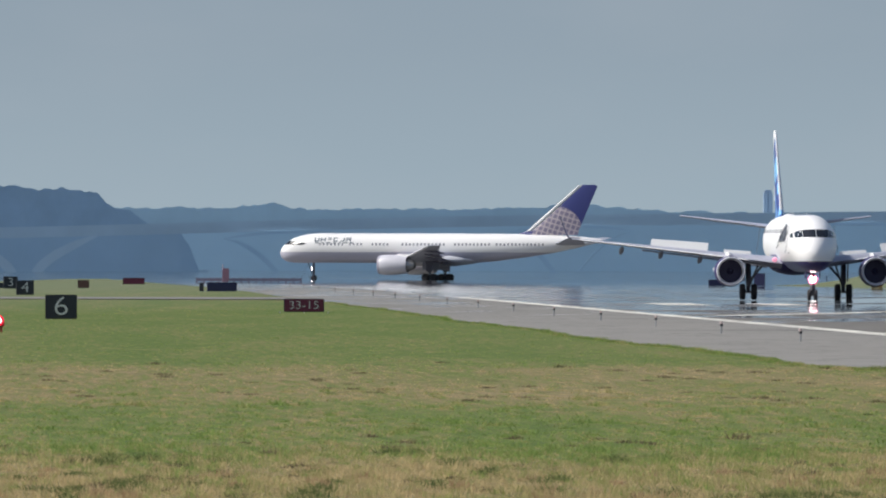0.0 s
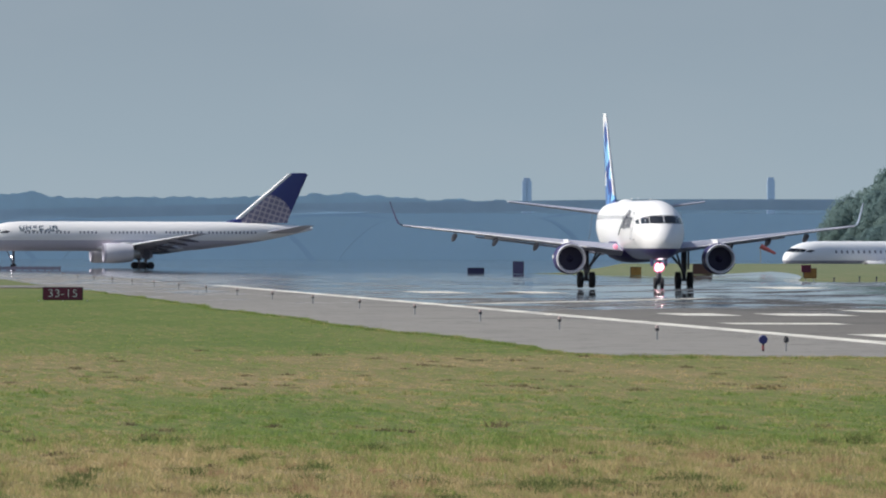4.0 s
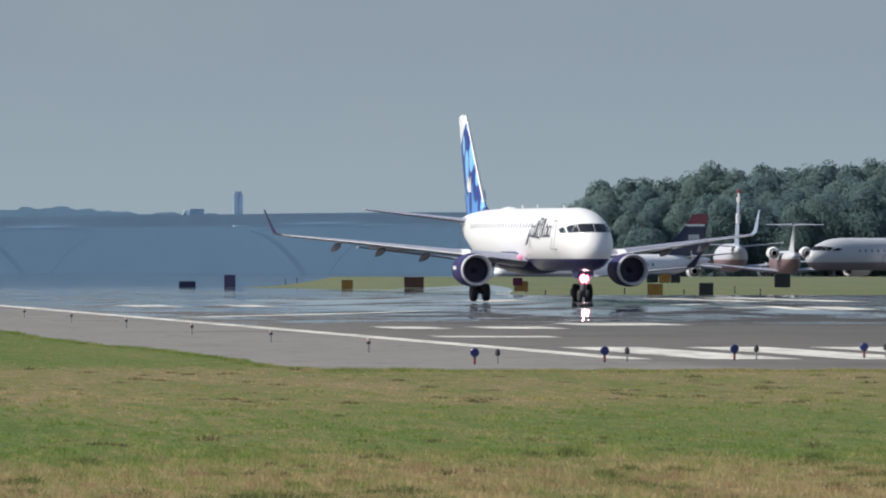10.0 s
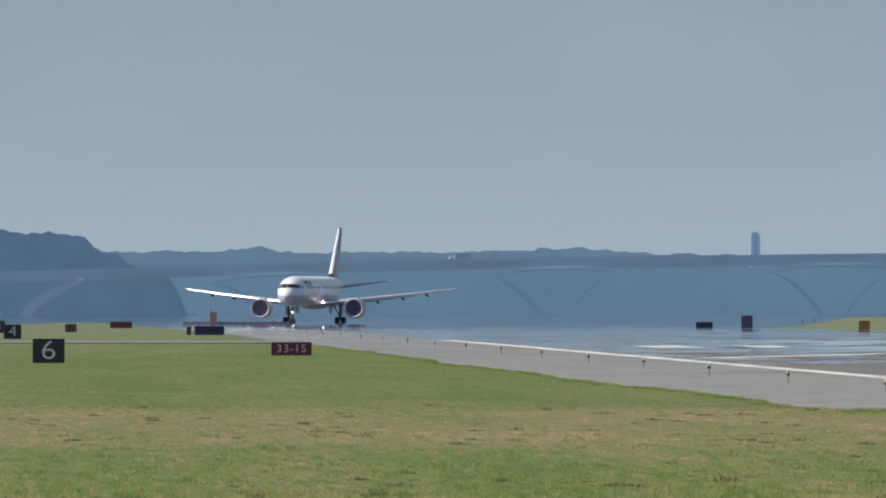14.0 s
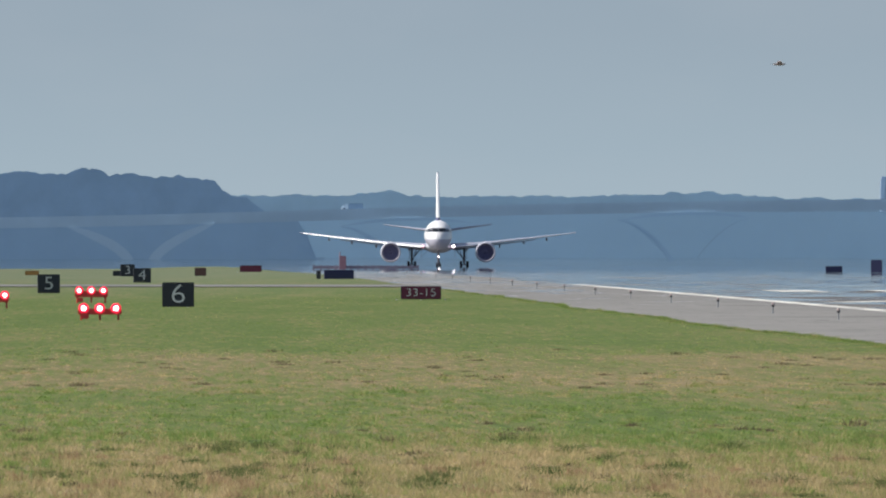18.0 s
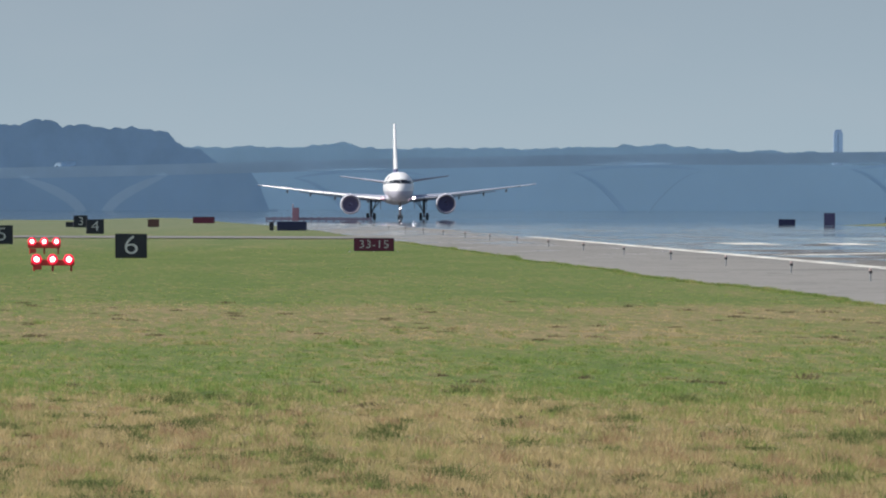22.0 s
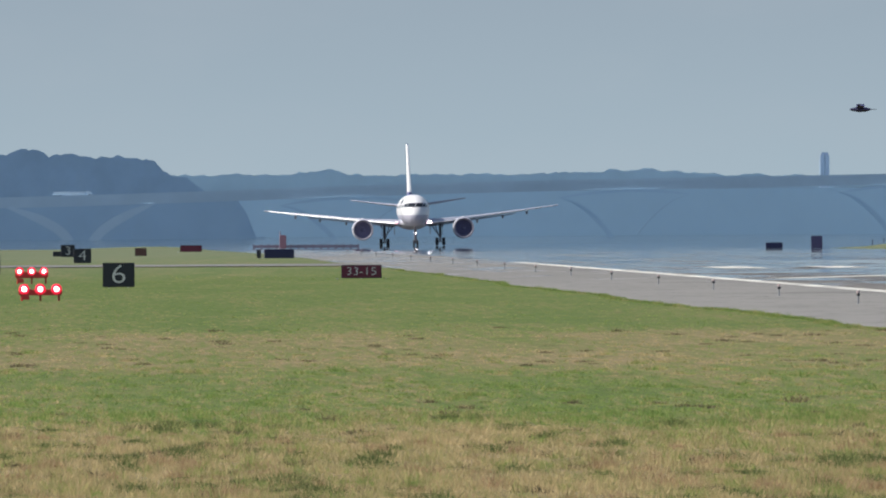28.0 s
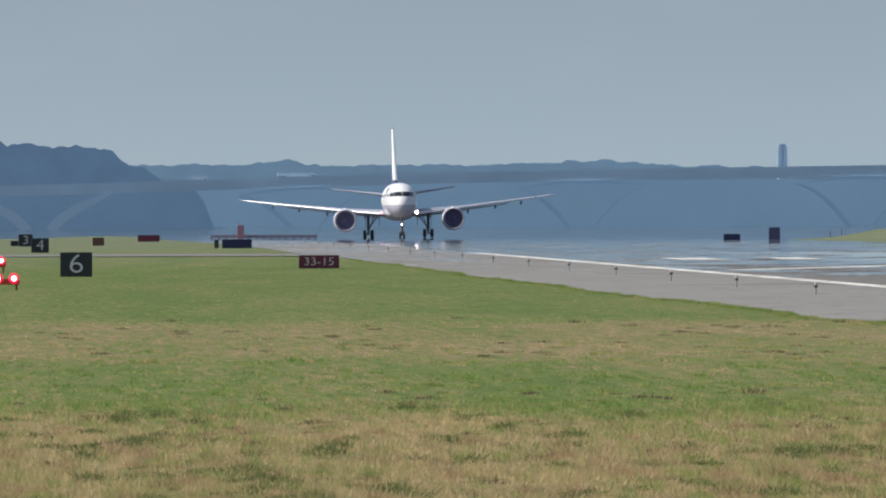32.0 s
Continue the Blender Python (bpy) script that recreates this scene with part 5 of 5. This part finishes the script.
def crown_mesh(rng, h, w):
    """Leaf clumps on the shells of several lobes, with gaps between them."""
    verts, faces = [], []
    lobes = []
    for _ in range(11):
        a, z = rng.uniform(0, 6.28), rng.uniform(0.30, 0.70)
        reach = 0.25 * w * rng.uniform(0.4, 1.0)
        lobes.append((math.cos(a) * reach, math.sin(a) * reach, h * z, w * rng.uniform(0.23, 0.30)))
    lobes.append((rng.uniform(-0.1, 0.1) * w, 0, h * 0.80, w * 0.21))
    for lx, ly, lz, r in lobes:
        for _ in range(int(820 * (r / (0.24 * w)) ** 2)):
            q = Vector((rng.gauss(0, 1), rng.gauss(0, 1), rng.gauss(0, 1))).normalized()
            puff = noise.noise(q * 2.6 + Vector((lx, ly, lz))) * 0.12 + noise.noise(q * 6.0 + Vector((lz, lx, ly))) * 0.10
            c = Vector((lx, ly, lz)) + q * r * (0.96 + puff + rng.uniform(-0.05, 0.10))
            s = rng.uniform(0.09, 0.18)
            side = q.orthogonal().normalized()
            up = q.cross(side)
            turn = rng.uniform(0, 6.28)
            e1 = (side * math.cos(turn) + up * math.sin(turn)) * s + q * rng.uniform(-0.07, 0.08)
            e2 = (up * math.cos(turn) - side * math.sin(turn)) * s * 0.8 + q * rng.uniform(-0.08, 0.07)
            k = len(verts)
            verts += [c + e1, c + e2, c - e1 * 0.9 + q * 0.05, c - e2 * 1.1]
            faces += [(k, k + 1, k + 2), (k, k + 2, k + 3)]
    # the dense inside of each lobe
    for lx, ly, lz, r in lobes:
        k = len(verts)
        for j in range(1, 8):
            for i in range(12):
                a, b = 2 * math.pi * i / 12, math.pi * j / 8
                q = Vector((math.cos(a) * math.sin(b), math.sin(a) * math.sin(b), math.cos(b))) * r * rng.uniform(0.72, 0.9)
                verts.append(Vector((lx, ly, lz)) + q)
        for j in range(6):
            for i in range(12):
                faces.append((k + 12 * j + i, k + 12 * j + 12 + i, k + 12 * j + 12 + (i + 1) % 12, k + 12 * j + (i + 1) % 12))
        faces.append(tuple(range(k, k + 12)))
    me = bpy.data.meshes.new("crown")
    me.from_pydata(verts, [], faces)
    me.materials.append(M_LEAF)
    return me


def trunk_mesh(rng, h):
    bm = rod((0, 0, -0.3), (0, 0, h * 0.5), 0.32, 8, None, 0.2)
    for _ in range(6):
        a = rng.uniform(0, 6.28)
        z = h * rng.uniform(0.25, 0.5)
        rod((0, 0, z), (math.cos(a) * h * 0.2, math.sin(a) * h * 0.2, z + h * rng.uniform(0.15, 0.3)), 0.14, 6, bm, 0.05)
    me = bpy.data.meshes.new("trunk")
    bm.to_mesh(me)
    bm.free()
    me.materials.append(M_BARK)
    return me


rng = random.Random(7)
kinds = [(crown_mesh(rng, 10.0, w), trunk_mesh(rng, 10.0)) for w in (7.5, 8.5, 9.5, 7.0, 8.0)]


def skyline(u):
    knots = ((2060, 470), (2095, 415), (2130, 372), (2157, 344), (2200, 322), (2214, 311), (2252, 318), (2333, 306), (2433, 290), (2501, 281), (2564, 291), (2640, 283), (2720, 287), (2900, 280), (3300, 290), (4000, 300))
    for (a, va), (b, vb) in zip(knots, knots[1:]):
        if a <= u <= b:
            return va + (vb - va) * (u - a) / (b - a)
    return 300.0


for row in range(5):
    u = 2072 + row * 9
    while u < 3500:
        d = 2080 + 28 * row + rng.uniform(-8, 8)
        p = on_ground(u, d)
        top = spot(u, skyline(u) + rng.uniform(-5, 10) + (4 - row) * 24 * rng.uniform(0.5, 1.1), d).z
        h = max(2.5, top - p.z)
        crown, trunk = kinds[rng.randrange(5)]
        ob = thing("tree", "leafy green broadleaf tree at the wood's edge", "tree", "trees of the wood")
        part_of("trunk", trunk, None, ob)
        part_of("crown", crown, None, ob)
        k = h / 9.4
        wide = max(0.5, min(1.25, k * rng.uniform(0.85, 1.1)))
        ob.matrix_world = pose(p.x, p.y, p.z, 0, 0, rng.uniform(0, 360)) @ Matrix.Diagonal((wide, wide, k, 1))
        u += rng.uniform(30, 52) * (1.0 if u < 2750 else 1.8)

# low growth along the wood's foot
u = 2090
while u < 3400:
    p = on_ground(u, 2072 + rng.uniform(-5, 5))
    ob = thing("bush", "dense dark green bush at the wood's foot", "bush", "bushes along the wood")
    part_of("crown", kinds[rng.randrange(5)][0], None, ob)
    wide, k = rng.uniform(0.42, 0.62), rng.uniform(0.26, 0.40)
    ob.matrix_world = pose(p.x, p.y, p.z - 0.7 * k, 0, 0, rng.uniform(0, 360)) @ Matrix.Diagonal((wide, wide, k, 1))
    u += rng.uniform(34, 60) * (1.0 if u < 2750 else 1.8)


# ---- birds ----
M_BIRD_PALE = paint("pale_brown_feathers", (0.26, 0.23, 0.24), 0.8)


def bird(label, size, feathers=M_PLUM):
    ob = thing("bird", label, "bird", "birds over the field")
    part("body", loft([[Vector((x, r * math.cos(a), r * math.sin(a))) for a in (2 * math.pi * i / 8 for i in range(8))] for x, r in ((0.5, 0.01), (0.42, 0.06), (0.3, 0.08), (0.1, 0.12), (-0.2, 0.09), (-0.4, 0.03))]), feathers, ob)
    part("tail", box(0.25, 0.16, 0.02, (-0.48, 0, 0.0), 0.005), feathers, ob)
    for s in (-1, 1):
        part("bird_wing", wing_skin([(0.22, s * 0.05, 0.03, 0.3, 0.06), (0.18, s * 0.5, 0.22, 0.26, 0.05), (0.0, s * 0.95, 0.12, 0.08, 0.05)]), feathers, ob)
    ob.scale = (size, size, size)
    return ob


birds = [bird("dark swift bird crossing the sky", 0.32), bird("small dark bird gliding down", 0.35), bird("dark bird passing high", 0.3), bird("dark bird passing over the field", 0.3), bird("tiny dark bird rising over the runway", 0.13), bird("pale brown bird darting past close by", 0.07, M_BIRD_PALE)]


# ---- grass blades ----
def field_points(r, count, v0, v1, power):
    """Spots on the grass, spread evenly over the lens's view of it."""
    v = v0 + (v1 - v0) * r.random(count) ** power
    d = EYE.z * LENS / (v - 452.0)
    x = d * np.tan((-220 + 3000 * r.random(count) - 130.0) / LENS)
    ok = ~((x > 22.0 + 0.5 * np.sin(d * 0.09) + 0.4 * np.sin(d * 0.31)) & (d > 412.8 + 0.9 * np.sin(x * 1.7) + 0.5 * np.sin(x * 5.1)))
    return x[ok], d[ok]


def clumps(r, count, v0, v1, power, per, wide, deep):
    """Round tufts: spots scattered about centres, with a height that falls off to each tuft's rim."""
    cx, cd = field_points(r, count, v0, v1, power)
    size = r.uniform(0.35, 1.0, len(cx)) ** 1.5
    a = r.normal(0, 1.0, (len(cx), per))
    b = r.normal(0, 1.0, (len(cx), per))
    tall = np.exp(-0.5 * (a * a + b * b)) * (0.4 + 0.9 * size[:, None])
    px = cx[:, None] + a * wide * size[:, None]
    pd = cd[:, None] + b * deep * size[:, None]
    return px.reshape(-1), pd.reshape(-1), tall.reshape(-1)


def blade_sheet(x, d, per, height, width, lean, spread, seed, material, label, tall=None):
    """One mesh of thin three-cornered blades, several to a tuft."""
    r = np.random.default_rng(seed)
    m = len(d)
    clump = np.array([0.5 + 1.15 * noise.noise((float(px) * 0.9, float(py) * 0.14, 0.0)) + 0.75 * noise.noise((float(px) * 3.6, float(py) * 0.5, 7.0)) for px, py in zip(x, d)])
    h = height * (0.45 + 0.75 * np.clip(clump, 0.0, 1.6))[:, None] * r.uniform(0.5, 1.35, (m, per))
    if tall is not None:
        h = h * tall[:, None]
    ang = r.uniform(0, 2 * np.pi, (m, per))
    w = width * r.uniform(0.6, 1.5, (m, per))
    cx = x[:, None] + r.normal(0, spread, (m, per))
    cy = d[:, None] + r.normal(0, spread, (m, per))
    pts = np.zeros((m, per, 3, 3), np.float32)
    low = np.full_like(cx, -0.01)
    pts[:, :, 0] = np.stack([cx - w * np.cos(ang), cy - w * np.sin(ang), low], -1)
    pts[:, :, 1] = np.stack([cx + w * np.cos(ang), cy + w * np.sin(ang), low], -1)
    pts[:, :, 2] = np.stack([cx + r.normal(0, lean, (m, per)) * h, cy + r.normal(lean * 0.4, lean, (m, per)) * h, h], -1)
    total = m * per
    me = bpy.data.meshes.new("grass")
    me.vertices.add(total * 3)
    me.vertices.foreach_set("co", pts.reshape(-1))
    me.loops.add(total * 3)
    me.loops.foreach_set("vertex_index", np.arange(total * 3, dtype=np.int32))
    me.polygons.add(total)
    me.polygons.foreach_set("loop_start", np.arange(0, total * 3, 3, dtype=np.int32))
    me.update(calc_edges=True)
    me.materials.append(material)
    return tagged(new("grass", me), label, "grass", kind="stuff")


r = np.random.default_rng(3)
x, d = field_points(r, 26000, 640, 860, 0.8)
blade_sheet(x, d, 4, 0.035, 0.014, 1.5, 0.09, 4, M_BLADES, "short mown grass blades, green and straw-coloured")
x, d = field_points(r, 42000, 790, 1052, 0.85)
blade_sheet(x, d, 6, 0.085, 0.0065, 0.45, 0.06, 5, M_BLADES, "longer dry grass blades standing in tufts")
n = Nodes("weed_leaves")
M_WEED = n.leaf(n.mix(n.island(), (0.095, 0.125, 0.048), (0.205, 0.232, 0.096)), 0.5)
k = np.random.default_rng(8)
# hummocks of longer grass
x, d, tall = clumps(k, 1500, 680, 1050, 0.8, 30, 0.20, 1.0)
blade_sheet(x, d, 4, 0.095, 0.010, 0.75, 0.06, 15, M_BLADES, "rounded hummocks of longer mixed grass", tall)
# broad-leaved weeds in low dark clumps
x, d, tall = clumps(k, 230, 800, 1045, 0.85, 60, 0.12, 1.6)
blade_sheet(x, d, 5, 0.10, 0.012, 0.9, 0.07, 9, M_WEED, "low dark green broad-leaved weeds in the grass", tall)

x, d, tall = clumps(k, 36, 830, 1045, 0.85, 200, 0.24, 3.6)
blade_sheet(x, d, 4, 0.11, 0.010, 0.8, 0.07, 16, M_WEED, "spreading patches of dark green weeds", tall)

# brown dry clods and stubble in the straw-coloured bands
n = Nodes("dry_clods")
M_CLOD = n.leaf(n.mix(n.island(), (0.11, 0.095, 0.06), (0.20, 0.165, 0.10)), 0.3)
x, d, tall = clumps(k, 260, 770, 1045, 0.9, 30, 0.13, 0.6)
blade_sheet(x, d, 4, 0.085, 0.010, 0.9, 0.05, 10, M_CLOD, "dark dry clods and stubble in the grass", tall)

# rust-tinged bents in rounded tufts on the dry ground
n = Nodes("rusty_bents")
M_BENT = n.leaf(n.mix(n.island(), (0.33, 0.215, 0.125), (0.50, 0.375, 0.225)), 0.5)
k = np.random.default_rng(21)
x, d, tall = clumps(k, 480, 830, 1050, 0.85, 36, 0.17, 0.8)
blade_sheet(x, d, 5, 0.13, 0.007, 0.5, 0.05, 22, M_BENT, "rust-tinged dry bents in rounded tufts", tall)
# dark dry clumps in the farther straw-coloured band
x, d, tall = clumps(k, 130, 640, 712, 1.0, 34, 0.15, 1.2)
blade_sheet(x, d, 3, 0.06, 0.014, 0.9, 0.08, 23, M_CLOD, "dark clumps in the farther dry band", tall)

# rough tufts along the asphalt's edges
v = r.uniform(530, 655, 3600)
d = EYE.z * LENS / (v - 452.0)
x = np.array([21.45 + 1.1 * noise.noise((py * 0.03, 3.3, 0.0)) for py in d]) - np.abs(r.normal(0, 0.22, len(d)))
fx = r.uniform(21.5, 40.0, 2600)
fd = np.array([411.8 + 4.4 * noise.noise((px * 0.12, 9.1, 0.0)) for px in fx]) - np.abs(r.normal(0, 2.5, len(fx)))
blade_sheet(np.concatenate([x, fx]), np.concatenate([d, fd]), 5, 0.075, 0.012, 0.7, 0.07, 12, M_EDGE_BLADES, "uneven grass tufts at the asphalt's edge")

x, d = field_points(r, 9000, 545, 660, 0.8)
blade_sheet(x, d, 3, 0.022, 0.03, 1.6, 0.2, 14, M_BLADES, "short grass tufts farther down the field")


# ---- what moves ----
def motions():
    rows = []
    # the rolling jet: seconds, u and distance of its main gear, and its turn from facing the lens
    for t, u, d, a in ((0, 967, 2338, 107.5), (1.5, 928, 2339, 98), (3, 893, 2339, 89.5), (4.5, 861, 2338, 78), (6, 832, 2337, 66), (8, 807, 2335, 51), (10, 791, 2332, 36), (12.5, 780, 2329, 17), (13, 778, 2329, 14.5), (14, 771, 2327, 9.6), (14.5, 769, 2327, 7.4), (16.5, 763, 2325, 1.5), (19, 760, 2324, -0.6), (21, 766, 2317, -1.0), (23, 779, 2297, -1.2), (24.5, 791, 2272, -1.3), (26, 805, 2241, -1.3), (28.5, 826, 2170, -1.3), (30, 843, 2118, -1.3), (31, 856, 2079, -1.4), (32, 871, 2037, -1.4)):
        p = on_ground(u, d)
        rows.append((t, pose(p.x, p.y, p.z + 0.013, 0.9 * smooth(15, 30, t), 0, heading(u, a))))
    walk(jet_b, rows)
    rows = []
    # the landed jet: seconds, u and distance of its nose gear, and its turn
    for t, u, d, a in ((0, 1630, 1024, -4.3), (1, 1666, 1016, -4.7), (2, 1697, 1008, -5.2), (3, 1737, 1000, -5.6), (3.5, 1761, 996, -5.8), (5.5, 1853, 978, -6.2), (6, 1876, 974, -6.4), (7, 1927, 964, -7.0), (8, 1988, 954, -7.8), (9, 2063, 942, -9.6), (9.5, 2109, 936, -11.0), (10, 2162, 930, -12.4), (10.5, 2221, 924, -14.3), (11, 2288, 919, -16.6), (11.5, 2361, 914, -18.9), (12, 2444, 908, -21.2), (12.5, 2535, 903, -24), (13, 2635, 897, -27), (14, 2860, 886, -33), (15, 3150, 875, -41), (17, 3800, 850, -55), (20, 4900, 820, -68), (25, 6600, 790, -75), (32, 8800, 770, -78)):
        p = on_ground(u, d)
        h = radians(heading(u, a))
        x, y = p.x - 13.83 * math.cos(h), p.y - 13.83 * math.sin(h)
        rows.append((t, pose(x, y, ground_z(x, y) + 0.013, 0, 0, math.degrees(h))))
    walk(jet_e, rows)
    for p, hinge in flaps_e:
        walk(p, [(t, hinge @ pose(0, 0, 0, 0, a, 0)) for t, a in ((0, 55), (1.0, 55), (1.2, 44), (1.5, 24), (1.8, 2), (2.1, -8), (6, -8), (32, -8))])
    # birds: each flies straight on; seconds, u, v at a distance, and its speed in u and v a second
    for ob, t0, u, v, d, du, dv in ((birds[0], 12.6, 1440, 50, 150, 3300, 270), (birds[2], 19.4, 1352, 62, 200, -2300, -480), (birds[3], 28.5, 318, 228, 210, -2600, -60), (birds[4], 8.0, 1314, 212, 330, 3450, -560), (birds[5], 18.0, 1363, 136, 85, 10400, -270)):
        rows = []
        a, b = spot(u, v, d), spot(u + du * 0.1, v + dv * 0.1, d)
        vel = (b - a) / 0.1
        for t in (0, t0 - 6, t0 - 2, t0 - 0.6, t0, t0 + 0.6, t0 + 2, 32):
            q = a + Vector((vel.x, vel.y, 0)) * (t - t0)
            q.z = a.z + vel.z * max(-1.5, min(0.75, t - t0)) + max(0.0, -1.5 - (t - t0)) * 0.4
            rows.append((t, pose(q.x, q.y, max(q.z, 0.6), 0, 0, math.degrees(math.atan2(-0.3, vel.x)))))
        walk(ob, sorted(rows, key=lambda r: r[0]))
    # lorries on the bridge deck
    for ob, t0, u0, before, after in ((lorry_a, 12.0, 1238, -116, -106), (lorry_b, 29.0, 360, 118, 118), (lorry_c, 28.5, 98, 121, 121)):
        rows = []
        for t in range(0, 33, 4):
            u = u0 + (before if t < t0 else after) * (t - t0)
            p = spot(u, deck_line(u), 4200.0)
            rows.append((t, pose(p.x, p.y + 5.0, p.z + 1.11, 0, 0, 180 if after < 0 else 0)))
        walk(ob, rows)
    rows = []
    for t, u, v in ((0, 250, -1500), (14, 320, -700), (17, 350, -300), (18.5, 368, 20), (19, 375, 132), (19.4, 387, 212), (19.6, 396, 275), (19.8, 428, 323), (20, 540, 352), (20.5, 860, 372), (21, 1310, 378), (22, 2300, 380), (24, 4200, 380), (28, 8000, 380), (32, 12000, 380)):
        p = spot(u, v, 480)
        rows.append((t, pose(p.x, p.y, p.z, 0, 0, -70 if t < 19.7 else -10)))
    walk(birds[1], rows)


motions()
